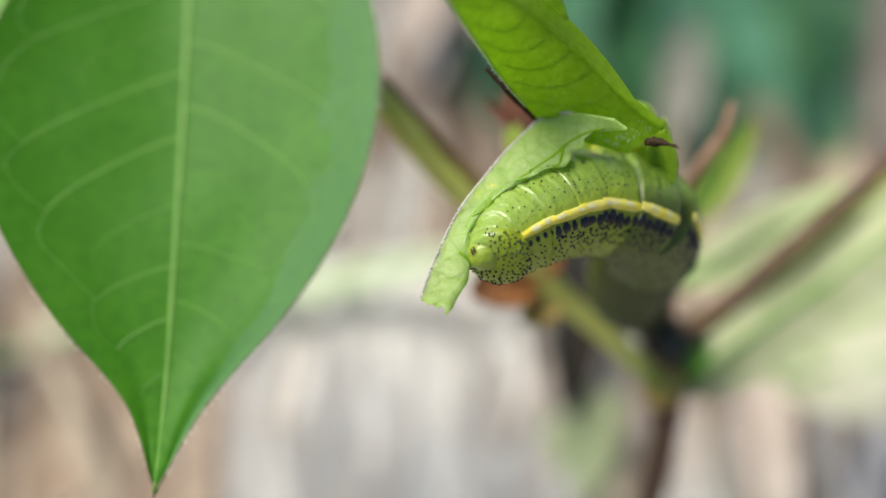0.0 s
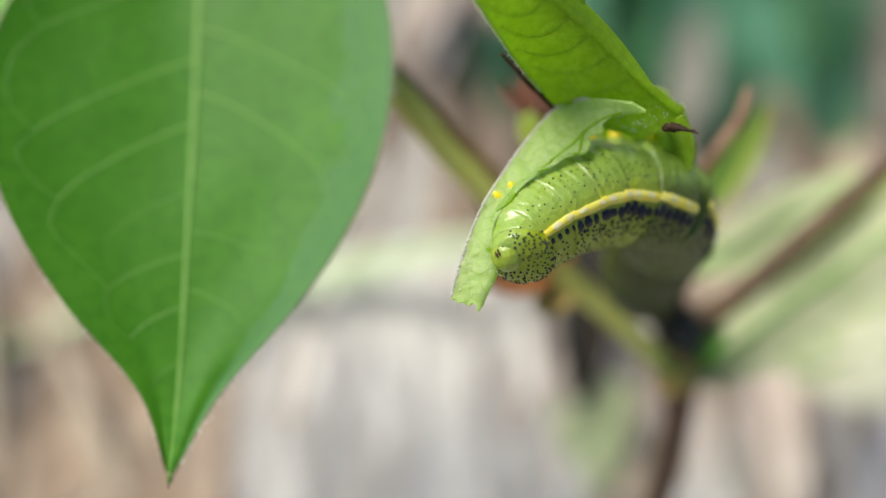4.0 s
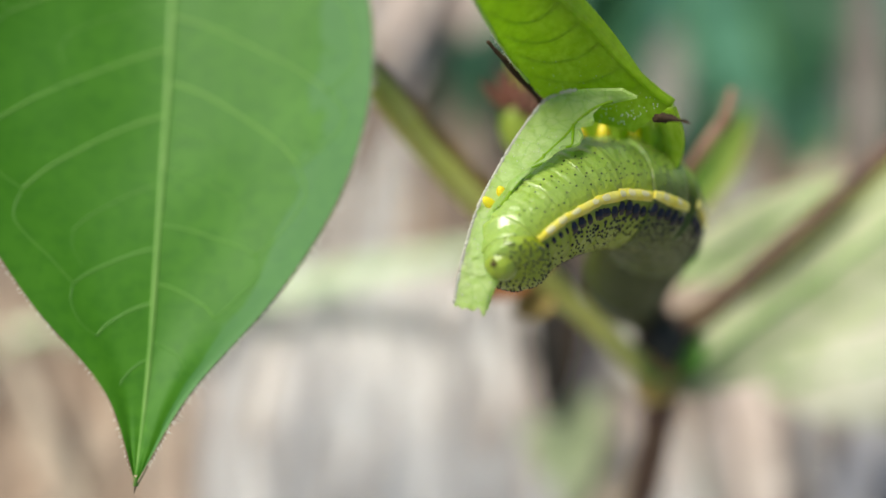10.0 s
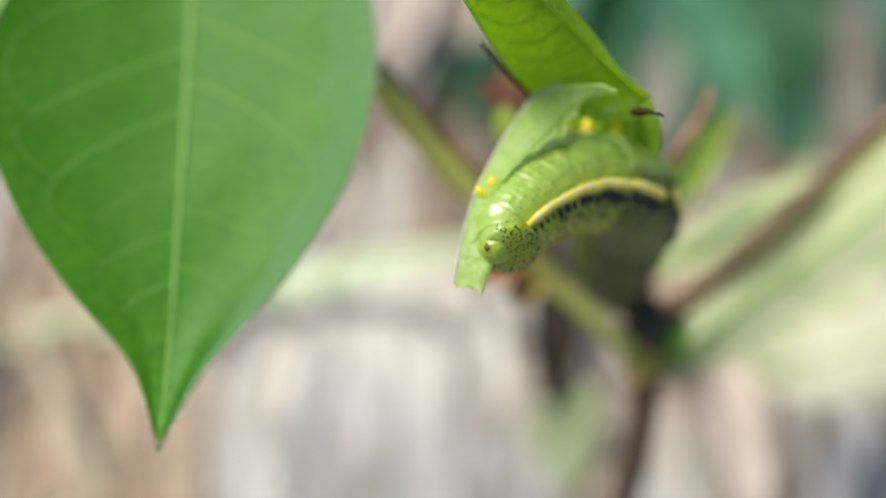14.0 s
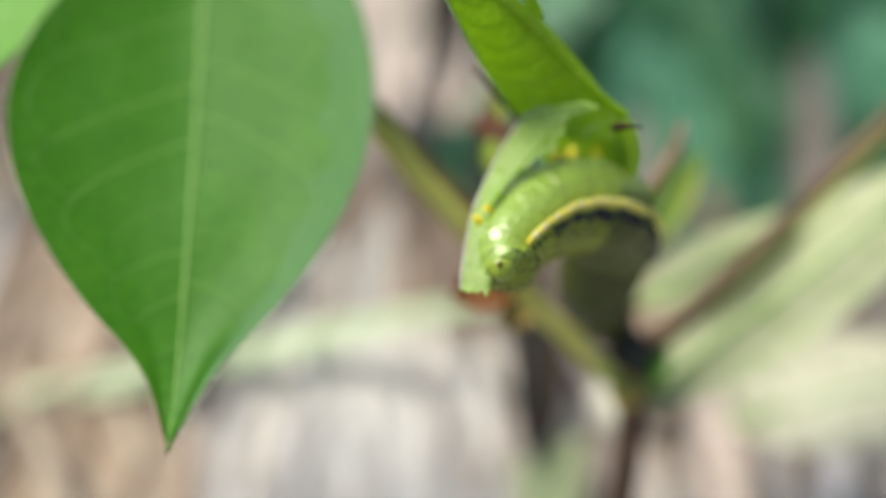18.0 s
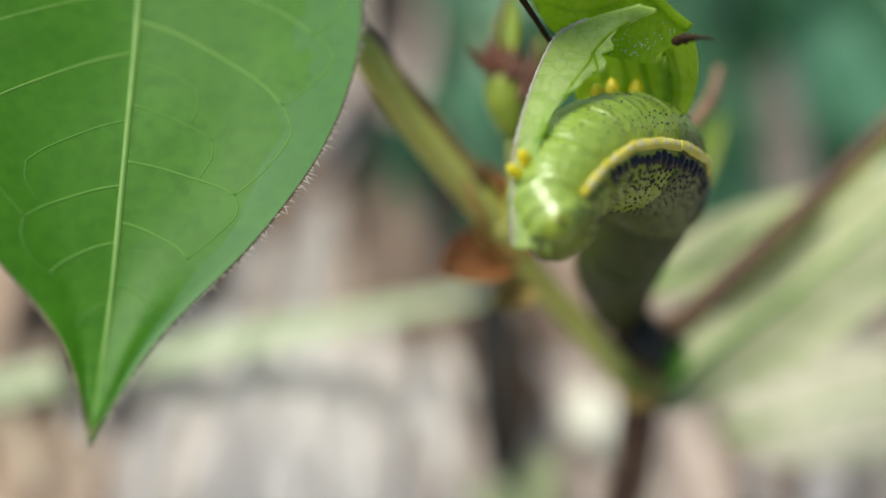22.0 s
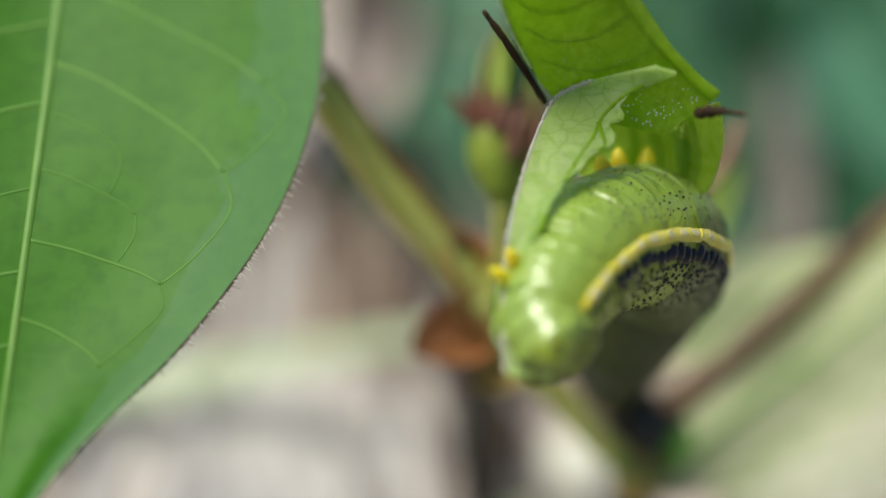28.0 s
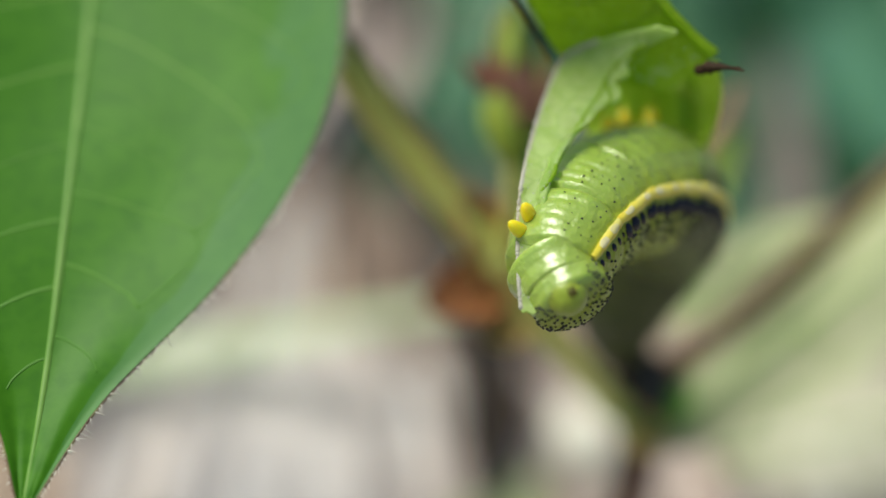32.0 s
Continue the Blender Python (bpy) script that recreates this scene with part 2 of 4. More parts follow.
def sheet(bm, place, nu, nv, thick):
    """A thin closed sheet: place(u, v) gives a point, u and v from 0 to 1; thick in metres."""
    pts = [[place(i / nu, j / nv) for j in range(nv + 1)] for i in range(nu + 1)]
    nor = [[None] * (nv + 1) for _ in range(nu + 1)]
    for i in range(nu + 1):
        for j in range(nv + 1):
            du = pts[min(i + 1, nu)][j] - pts[max(i - 1, 0)][j]
            dv = pts[i][min(j + 1, nv)] - pts[i][max(j - 1, 0)]
            c = du.cross(dv)
            nor[i][j] = c.normalized() if c.length > 1e-14 else Vector((0, 0, 0))
    a = [[bm.verts.new(pts[i][j] + nor[i][j] * thick * 0.5) for j in range(nv + 1)] for i in range(nu + 1)]
    b = [[bm.verts.new(pts[i][j] - nor[i][j] * thick * 0.5) for j in range(nv + 1)] for i in range(nu + 1)]
    for i in range(nu):
        for j in range(nv):
            bm.faces.new((a[i][j], a[i + 1][j], a[i + 1][j + 1], a[i][j + 1]))
            bm.faces.new((b[i][j], b[i][j + 1], b[i + 1][j + 1], b[i + 1][j]))
    rim = []
    for i in range(nu):
        rim.append(bm.faces.new((a[i][0], b[i][0], b[i + 1][0], a[i + 1][0])))
        rim.append(bm.faces.new((a[i][nv], a[i + 1][nv], b[i + 1][nv], b[i][nv])))
    for j in range(nv):
        rim.append(bm.faces.new((a[0][j], a[0][j + 1], b[0][j + 1], b[0][j])))
        rim.append(bm.faces.new((a[nu][j], b[nu][j], b[nu][j + 1], a[nu][j + 1])))
    for f in rim:
        for e in f.edges:
            e.smooth = False


def spike(bm, base, tip, r, n=4):
    d = (tip - base).normalized()
    side = d.orthogonal().normalized()
    up = d.cross(side)
    ring = [bm.verts.new(base + (side * math.cos(2 * math.pi * k / n) + up * math.sin(2 * math.pi * k / n)) * r) for k in range(n)]
    top = bm.verts.new(tip)
    for k in range(n):
        bm.faces.new((ring[k], ring[(k + 1) % n], top))
    bm.faces.new(ring[::-1])


def bead(bm, c, nrm, along, a, b, h):
    """A small flattened dome: a along, b across, h high."""
    across = nrm.cross(along).normalized()
    low = [bm.verts.new(c + along * a * math.cos(q) + across * b * math.sin(q)) for q in [k * math.pi / 3 for k in range(6)]]
    mid = [bm.verts.new(c + (along * a * math.cos(q) + across * b * math.sin(q)) * 0.7 + nrm * h * 0.7) for q in [k * math.pi / 3 for k in range(6)]]
    top = bm.verts.new(c + nrm * h)
    for k in range(6):
        bm.faces.new((low[k], low[(k + 1) % 6], mid[(k + 1) % 6], mid[k]))
        bm.faces.new((mid[k], mid[(k + 1) % 6], top))


def petal(bm, base, tip, width, normal, cup=0.25, thick=0.0002, wave=0.0, seed=0, power=0.7, bend=0.0):
    """A small pointed leaf from base to tip; width in metres at its widest."""
    axis = tip - base
    side = axis.cross(normal).normalized()
    nn = side.cross(axis).normalized()

    def place(u, v):
        q = v * 2 - 1
        w = width * 0.5 * math.sin(math.pi * min(1, max(0.004, u)) ** 0.85) ** power
        lift = cup * w * q * q + wave * width * noise.noise(Vector((u * 5 + seed, q * 2, seed))) + bend * axis.length * u * u
        return base + axis * u + side * q * w + nn * lift

    sheet(bm, place, 22, 10, thick)


# ---------------------------------------------------------------- ground and distance
def ground():
    bm = bmesh.new()
    n = 60
    ext = [-60, -12, -3, -1.2]
    xs = ext + [(-0.7 + 1.4 * i / n) for i in range(n + 1)] + [1.2, 3, 12, 60]
    ys = [-60, -12, -3, -0.8] + [(-0.3 + 1.7 * i / n) for i in range(n + 1)] + [2.2, 4, 12, 60]
    grid = [[bm.verts.new((x, y, 0.012 * noise.noise(Vector((x * 7, y * 7, 0))) + 0.004 * noise.noise(Vector((x * 40, y * 40, 3))))) for y in ys] for x in xs]
    for a, b in zip(grid, grid[1:]):
        for k in range(len(ys) - 1):
            bm.faces.new((a[k], b[k], b[k + 1], a[k + 1]))
    m = material("soil", (0.23, 0.185, 0.155), 0.9, [(0.32, 0.27, 0.24), (0.1, 0.07, 0.055), (0.42, 0.39, 0.37)], 34, 1.0, 160)
    tagged(part("ground", bm, m), "bare greyish brown soil with dry litter", "ground", kind="structure")


ground()


# ---------------------------------------------------------------- the large hanging leaf
LT, LAX, LLAT = (-1.86, 1.6, 6.84), (-0.02, -0.96, 0.278), (0.999, -0.006, 0.05)
LNOR = (-0.046, 0.279, 0.959)


def leaf_place(s, u, length=5.7):
    """s from 0 at the tip to 1 at the base, u from -1 to 1 across."""
    d = s * length
    right = curve_at((0, 0.29, 0.78, 1.15, 1.36, 1.44, 1.4, 1.24, 0.95, 0.55, 0.03), s)
    left = curve_at((0, 0.25, 0.76, 1.15, 1.38, 1.44, 1.3, 1.0, 0.65, 0.3, 0.03), s)
    w = (right * 0.985 if u > 0 else left * 0.97)
    back = (0.15 * abs(u) ** 1.4 if u > 0 else 0.2 * abs(u) ** 1.9) * w + 0.02 * noise.noise(Vector((s * 5, u * 2.2, 4)))
    mid = 0.03 * math.sin(s * 3.1) - 0.03 * max(0, 0.12 - s) * 8
    p = [LT[k] + LAX[k] * d + LLAT[k] * (u * w + mid) - LNOR[k] * back for k in range(3)]
    return V(*p)


def big_leaf():
    top = V(*[LT[k] + LAX[k] * 5.7 for k in range(3)])
    leaf = thing("leaf", top, "large glossy green pointed leaf hanging tip downwards", "leaf", "leaves of the shrub")
    bm = bmesh.new()
    sheet(bm, lambda a, b: leaf_place(a, b * 2 - 1), 90, 40, 0.00022)
    bm.verts.index_update()
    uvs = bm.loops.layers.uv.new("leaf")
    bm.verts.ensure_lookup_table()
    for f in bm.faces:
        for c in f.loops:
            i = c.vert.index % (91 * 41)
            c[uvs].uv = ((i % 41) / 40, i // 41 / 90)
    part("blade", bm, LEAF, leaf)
    bm = bmesh.new()
    face = D(*LNOR) * -1
    pts = [leaf_place(s / 12, 0) - face * (0.00025 * s / 12) for s in range(13)]
    tube(bm, pts, [0.00016, 0.00026, 0.00032, 0.00038, 0.00045, 0.0005], 10, 40)
    part("midrib", bm, LEAF_VEIN, leaf, "pale yellowish midrib")

    bm = bmesh.new()
    spike(bm, leaf_place(0.012, 0), leaf_place(0, 0) + D(-0.01, 0.05, 0) * 0.01, 0.0002, 7)
    part("leaf_tip", bm, LEAF_EDGE, leaf, "reddish brown withered tip")

    def vein(line, r):
        bm = bmesh.new()
        n = len(line) - 1
        tube(bm, [leaf_place(s, u) + face * (0.000135 - curve_at(r, i / n) * 0.94) for i, (s, u) in enumerate(line)], r, 6, 24)
        part("vein", bm, VEIN_FAINT if line[0][0] < 0.3 and r[0] < 0.00015 else VEIN_SOFT if line[0][0] < 0.3 or r[0] < 0.00015 else VEIN_MAIN, leaf)

    for side in (-1, 1):
        # start along the midrib, end along and across, strong or weak
        plan = ((0.16, 0.125, 0.6, 0), (0.228, 0.184, 0.58, 1), (0.299, 0.257, 0.66, 1), (0.37, 0.325, 0.42, 0), (0.485, 0.365, 0.72, 1), (0.43, 0.39, 0.3, 0), (0.575, 0.46, 0.8, 1), (0.655, 0.56, 0.62, 0), (0.72, 0.61, 0.8, 1), (0.83, 0.73, 0.8, 1))
        if side < 0:
            plan = ((0.14, 0.11, 0.6, 0), (0.205, 0.165, 0.6, 1), (0.27, 0.225, 0.6, 1), (0.35, 0.29, 0.5, 0), (0.44, 0.335, 0.72, 1), (0.53, 0.42, 0.78, 1), (0.6, 0.54, 0.5, 0), (0.66, 0.56, 0.8, 1), (0.78, 0.68, 0.8, 1))
        rnd = random.Random(5 + side)
        big = []
        for s0, s1, reach, strong in plan:
            d = s0 - s1
            line = [(s0, 0), (s0 - d * 0.16, 0.25 * reach * side), (s0 - d * 0.42, 0.52 * reach * side), (s0 - d * 0.72, 0.8 * reach * side), (s1, reach * side)]
            vein(line, [0.0002, 0.00015, 0.00011] if strong else [0.00012, 0.00009, 0.00006])
            if strong:
                big.append(line[-1])
            elif 0.3 < s0 < 0.7:
                e = line[-1]
                vein([e, (e[0] - 0.022, e[1] * 1.05), (e[0] - 0.045, e[1] * 0.98)], [0.00006, 0.00005, 0.00003])
        for a, b in zip(big, big[1:]):
            vein([b, (b[0] - (b[0] - a[0]) * 0.35, max(abs(a[1]), abs(b[1])) * 1.12 * side), (a[0] + (b[0] - a[0]) * 0.25, abs(a[1]) * 1.14 * side), a], [0.0001, 0.00009, 0.00008, 0.00009])
        bm = bmesh.new()
        tube(bm, [leaf_place(s / 40, side * 1.0) for s in range(41)], [0.00008] * 4, 6, 160, 0.6)
        part("margin", bm, LEAF_EDGE, leaf, "thin dark reddish leaf margin")
        bm = bmesh.new()
        for k in range(260):
            s = 0.02 + 0.9 * (k + rnd.random()) / 260
            p = leaf_place(s, side)
            out = (p - leaf_place(s, side * 0.9)).normalized()
            drop = (leaf_place(s - 0.01, side) - p).normalized()
            d = (out * rnd.uniform(0.4, 1) + drop * rnd.uniform(0.2, 0.9) + D(*LNOR) * rnd.uniform(-0.6, 0.4)).normalized()
            spike(bm, p, p + d * rnd.uniform(0.0003, 0.0008) * (1 if side > 0 else 0.5), 0.000055)
        tagged(part("hairs", bm, HAIR, leaf, "short pale hairs along the margin", smooth=False), kind="stuff")
    bm = bmesh.new()
    tube(bm, [leaf_place(1, 0), leaf_place(1, 0) + D(0.1, -0.6, 0.4) * 0.01, leaf_place(1, 0) + D(0.5, -1.2, 1.2) * 0.01], [0.0007, 0.0008, 0.0009], 8, 12)
    part("petiole", bm, STEM, leaf)
    return leaf


big_leaf()


# ---------------------------------------------------------------- the eaten leaf over the caterpillar
def eaten_leaf():
    base = V(1.36, -0.72, 6.55)
    leaf = thing("eaten_leaf", base, "half eaten green leaf folded over, with a hanging pale flap", "leaf", "leaves of the shrub")
    fold = [Vector(p) for p in ((-0.13, -1.68, 5.6), (0.2, -1.54, 5.9), (0.57, -1.37, 6.2), (0.88, -1.17, 6.4), (1.19, -0.9, 6.5), (1.38, -0.76, 6.52))]
    edge = [Vector(p) for p in ((-0.13, -1.68, 5.6), (0.01, -1.43, 5.85), (0.23, -1.21, 6.3), (0.45, -1.01, 6.68), (0.75, -0.78, 6.9), (1.2, -0.62, 6.75))]
    nrm = Vector((0.15, 0.3, 0.94))

    def upper(s, v):
        """v from 0 at the fold to 1 at the free edge; below 0 the part folded behind."""
        a, b = catmull(fold, s), catmull(edge, s)
        if v < 0:
            w = 0.15 * math.sin(math.pi * min(1, s * 1.219)) ** 0.8
            return V(*(a + Vector((0.62, -0.6, 0.75)) * (-v) * w))
        p = a.lerp(b, v) + nrm * (0.09 * math.sin(v * math.pi) * math.sin(s * math.pi) + 0.012 * noise.noise(Vector((s * 8, v * 3, 1))))
        rag = 0.02 * noise.noise(Vector((s * 30, 9, 0))) * max(0, v - 0.8) * 5
        return V(*(p + (b - a) * rag))

    bm = bmesh.new()
    sheet(bm, lambda a, b: upper(a, b), 60, 22, 0.0002)
    part("blade", bm, UNDER, leaf, "yellowish green leaf blade seen from below")
    bm = bmesh.new()
    sheet(bm, lambda a, b: upper(a * 0.82, -b), 40, 6, 0.0002)
    part("folded_half", bm, UNDER, leaf, "darker half of the blade folded behind")
    bm = bmesh.new()
    tube(bm, [upper(k / 10, 0) - D(*nrm) * 0.00005 for k in range(11)], [0.00012, 0.0002, 0.00025, 0.0003], 7, 30)
    part("midrib", bm, UNDER, leaf)
    bm = bmesh.new()
    tube(bm, [upper(k / 30, 1) for k in range(21)], [0.00012] * 4, 6, 90, 0.7)
    part("margin", bm, FLAP, leaf, "pale bristly margin")
    rnd = random.Random(8)
    bm = bmesh.new()
    for k in range(420):
        s, v = rnd.uniform(0.05, 0.97), rnd.uniform(0.02, 0.98)
        bead(bm, upper(s, v) - D(*nrm) * 0.0001, -D(*nrm), D(1, 0, 0), 0.00006, 0.00006, rnd.uniform(0.00004, 0.00012))
    for k in range(150):
        s = 0.03 + 0.6 * (k + rnd.random()) / 150
        p = upper(s, 1)
        d = (p - upper(s, 0.9)).normalized() + (upper(s + 0.02, 1) - p).normalized() * rnd.uniform(0, 1) + D(0, 0, rnd.uniform(-0.5, 0.3))
        spike(bm, p, p + d.normalized() * rnd.uniform(0.0001, 0.00035), 0.00004)
    tagged(part("hairs", bm, DEW, leaf, "tiny glistening hair bases"), kind="stuff")
    for k in range(7):
        bm = bmesh.new()
        s0 = 0.28 + 0.09 * k
        tube(bm, [upper(s0, 0.03) - D(*nrm) * 0.00006, upper(s0 - 0.0, 0.35) - D(*nrm) * 0.00006, upper(s0 - 0.03, 0.65) - D(*nrm) * 0.00006, upper(s0 - 0.08, 0.9) - D(*nrm) * 0.00006], [0.00008, 0.00006, 0.00004], 5, 16)
        part("vein", bm, UNDER, leaf)
    bm = bmesh.new()
    tube(bm, [V(0.27, -1.16, 6.68), V(0.4, -1.04, 6.75), V(0.66, -0.82, 6.98)], [0.00012, 0.0002, 0.00018], 6, 16, 0.5)
    part("dry_edge", bm, BROWN, leaf, "curled dark brown dried leaf edge")
    bm = bmesh.new()
    tube(bm, [V(1.27, -0.66, 6.5), V(1.32, -0.66, 6.42), V(1.39, -0.63, 6.33), V(1.43, -0.61, 6.3)], [0.00024, 0.00032, 0.00024, 0.0001, 0.0001, 0.00004], 9, 24, 0.6)
    part("dry_tip", bm, BROWN, leaf, "shrivelled dark brown leaf tip")

    def lobe(a, b):
        x = 0.85 + 0.55 * a + 0.1 * a * math.sin(b * 2.4) + 0.05 * a * math.sin(math.pi * b) - 0.16 * a * b ** 4
        y = -0.86 + 0.05 * a ** 4 + 0.07 * a ** 8 * (1 - b) + (0.2 + 0.38 * a ** 0.6) * b
        z = 7.2 - 0.66 * a ** 6 + 0.1 * math.sin(b * 3) * (1 - 0.3 * a) + 0.5 * b * a ** 2 + 0.035 * math.sin(a * 17 + b * 5) * min(1, b * 3)
        return V(x, y + 0.015 * noise.noise(Vector((a * 9, b * 2, 2))), z)

    bm = bmesh.new()
    sheet(bm, lobe, 40, 20, 0.0002)
    part("inner_lobe", bm, LOBE, leaf, "curled inner part of the leaf")
    for a0, a1 in ((0.35, 0.5), (0.55, 0.68), (0.75, 0.85), (0.92, 0.96)):
        bm = bmesh.new()
        tube(bm, [lobe(a0 + (a1 - a0) * q / 5, q / 5) - D(0, 0, 1) * 0.0001 for q in range(6)], [0.00022, 0.00016, 0.0001], 6, 16)
        part("vein", bm, LOBE, leaf)
    # torn teeth along the folded half
    for base_at, tip_at, width, seed in (((0.5, -1.47, 6.20), (0.085, -1.93, 6.00), 0.0011, 5), ((0.74, -1.38, 6.25), (0.53, -1.61, 6.12), 0.0008, 6), ((0.52, -1.53, 6.22), (0.39, -1.72, 6.10), 0.0006, 7)):
        a, b = V(*base_at), V(*tip_at)
        bm = bmesh.new()
        petal(bm, a, b, width, D(0.3, 0.3, -1), 0.4, 0.00018, 0.06, seed, 0.8)
        tooth = part("torn_tooth", bm, UNDER, leaf, "torn pointed tooth of the folded half")
        bm = bmesh.new()
        spike(bm, a.lerp(b, 0.9), b + (b - a) * 0.04, 0.00012, 6)
        part("dry_point", bm, BROWN, tooth, "dried brown point")
    bm = bmesh.new()
    tube(bm, [upper(k / 40, 0) - D(*nrm) * 0.00008 for k in range(11)], [0.0001, 0.00016, 0.00012, 0.00006], 6, 24, 0.5)
    part("dry_edge", bm, BROWN, leaf, "dried brown edge of the leaf tip")
    for base_at, tip_at, width, face, seed in (((1.2, -1.02, 7.12), (1.1, -0.74, 6.98), 0.0024, D(-0.3, 0.3, -1), 3), ((1.36, -0.98, 7.05), (1.32, -0.66, 6.9), 0.0026, D(0.2, 0.4, -1), 5), ((1.44, -0.86, 6.95), (1.43, -0.52, 7.1), 0.0022, D(0.5, 0.2, -1), 9)):
        a, b = V(*base_at), V(*tip_at)
        axis = b - a
        across = axis.cross(face).normalized()
        out = across.cross(axis).normalized()

        def curl(u, v):
            q = v * 2 - 1
            w = width * 0.5 * (0.35 + 0.65 * math.sin(math.pi * min(1, 0.12 + u * 0.88)))
            rag = 1 + 0.16 * noise.noise(Vector((q * 5, seed, 0))) * u
            lift = -0.45 * w * q * q + 0.0006 * math.sin(u * 2.6) + 0.00022 * noise.noise(Vector((u * 6, q * 4, seed)))
            return a + axis * u * rag + across * q * w + out * lift

        bm = bmesh.new()
        sheet(bm, curl, 18, 14, 0.00016)
        flake = part("curled_lobe", bm, LOBE, leaf, "small gnawed lobe curled inwards")
        for q0, q1 in ((0.5, 0.5), (0.45, 0.15), (0.55, 0.85)):
            bm = bmesh.new()
            tube(bm, [curl(0.1 + 0.8 * j / 5, q0 + (q1 - q0) * j / 5) + out * 0.00005 for j in range(6)], [0.00011, 0.00008, 0.00005], 5, 10)
            part("vein", bm, UNDER, flake)
    return leaf


EATEN = eaten_leaf()
HINGE = Vector((0.86, -0.86, 6.88))


def flap_part():
    """The pale strip that hangs from the fold, in a frame whose origin is the fold."""
    outer = [Vector(p) for p in ((1.07, -0.84, 6.5), (0.85, -0.87, 6.7), (0.68, -0.84, 6.85), (0.5, -0.63, 6.75), (0.35, -0.39, 6.65), (0.22, -0.15, 6.55), (0.14, 0.09, 6.48), (0.09, 0.29, 6.42), (0.06, 0.46, 6.38))]
    inner = [Vector(p) for p in ((1.12, -0.81, 6.52), (1.01, -0.77, 6.62), (0.9, -0.66, 6.66), (0.8, -0.54, 6.62), (0.61, -0.44, 6.58), (0.405, -0.27, 6.52), (0.27, -0.08, 6.47), (0.335, 0.14, 6.42), (0.25, 0.46, 6.36))]

    def place(s, v):
        a, b = catmull(outer, s), catmull(inner, s)
        rag = 0.11 * noise.noise(Vector((s * 9, 3, 0))) + 0.025 * noise.noise(Vector((s * 26, 7, 0)))
        w = v * (1 + rag * 4 * max(0, v - 0.6) * 2.5)
        end = 0.35 * max(0, s - 0.95) * noise.noise(Vector((v * 6, 11, 0))) * 4
        p = a.lerp(b, w) + Vector((0.1, 0.05, -0.05 * math.sin(v * math.pi))) * 0.6 * math.sin(v * math.pi) + Vector((0, end, 0))
        p.z += 0.06 * max(0, s - 0.35) + 0.012 * noise.noise(Vector((s * 9, v * 4, 5)))
        return V(*p) - V(*HINGE)

    bm = bmesh.new()
    sheet(bm, place, 60, 16, 0.0002)
    ob = part("flap", bm, FLAP, EATEN, "pale green gnawed leaf flap", shift=False)
    ob.location = V(*HINGE) - Vector(EATEN.location)
    for v0, v1, s0, s1 in ((0.62, 0.5, 0.1, 0.62), (0.55, 0.95, 0.3, 0.42), (0.52, 0.95, 0.45, 0.55), (0.5, 0.9, 0.6, 0.72), (0.45, 0.9, 0.8, 0.9)):
        bm = bmesh.new()
        tube(bm, [place(s0 + (s1 - s0) * q / 6, v0 + (v1 - v0) * q / 6) - D(0, 0, 1) * 0.00008 for q in range(7)], [0.00012, 0.0001, 0.00006], 6, 18)
        part("vein", bm, UNDER, ob, shift=False)
    bm = bmesh.new()
    rnd = random.Random(3)
    for k in range(170):
        s = 0.14 + 0.85 * k / 170
        p = place(s, 0.0)
        bead(bm, p, D(-0.6, 0, -0.8).normalized(), D(0.2, 1, 0).normalized(), rnd.uniform(0.0001, 0.00022), rnd.uniform(0.00008, 0.00016), rnd.uniform(0.0001, 0.00024))
    e = part("flap_edge", bm, HAIR, ob, "whitish beaded hairy edge", shift=False)
    tagged(e, kind="stuff")
    bm = bmesh.new()
    for k in range(140):
        s, v = rnd.uniform(0.1, 0.98), rnd.random() ** 1.5 * 0.9
        bead(bm, place(s, v) + D(0, 0, -1) * 0.0001, D(0, 0, -1), D(0, 1, 0), 0.00004, 0.00004, rnd.uniform(0.00004, 0.0001))
    e = part("hairs", bm, DEW, ob, "tiny glistening hair bases", shift=False)
    tagged(e, kind="stuff")
    return ob


FLAP_OB = flap_part()


# ---------------------------------------------------------------- the caterpillar
def skin_material(name, side, tones):
    """Wet wrinkled skin, paler along the back."""
    m = material(name, side, 0.3, tones, 600, 1.0, 1000, sss=0.35, coat=0.1)
    nt = m.node_tree
    n, l = nt.nodes, nt.links
    b = n["Principled BSDF"]
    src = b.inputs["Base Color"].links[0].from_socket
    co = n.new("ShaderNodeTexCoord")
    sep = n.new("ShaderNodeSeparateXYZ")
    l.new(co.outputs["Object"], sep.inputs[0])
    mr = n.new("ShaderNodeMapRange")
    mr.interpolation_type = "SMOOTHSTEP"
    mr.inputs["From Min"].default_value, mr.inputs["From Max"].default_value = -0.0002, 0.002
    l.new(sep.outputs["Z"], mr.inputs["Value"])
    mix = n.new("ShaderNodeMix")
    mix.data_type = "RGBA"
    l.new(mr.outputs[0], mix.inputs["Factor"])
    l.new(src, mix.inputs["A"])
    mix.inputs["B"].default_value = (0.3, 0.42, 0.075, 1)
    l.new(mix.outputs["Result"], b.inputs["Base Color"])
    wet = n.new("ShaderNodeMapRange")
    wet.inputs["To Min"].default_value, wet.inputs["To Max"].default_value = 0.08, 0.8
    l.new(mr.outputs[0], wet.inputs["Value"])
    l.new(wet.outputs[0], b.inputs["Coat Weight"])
    b.inputs["Coat Roughness"].default_value = 0.2
    b.inputs["Coat IOR"].default_value = 1.6
    return m


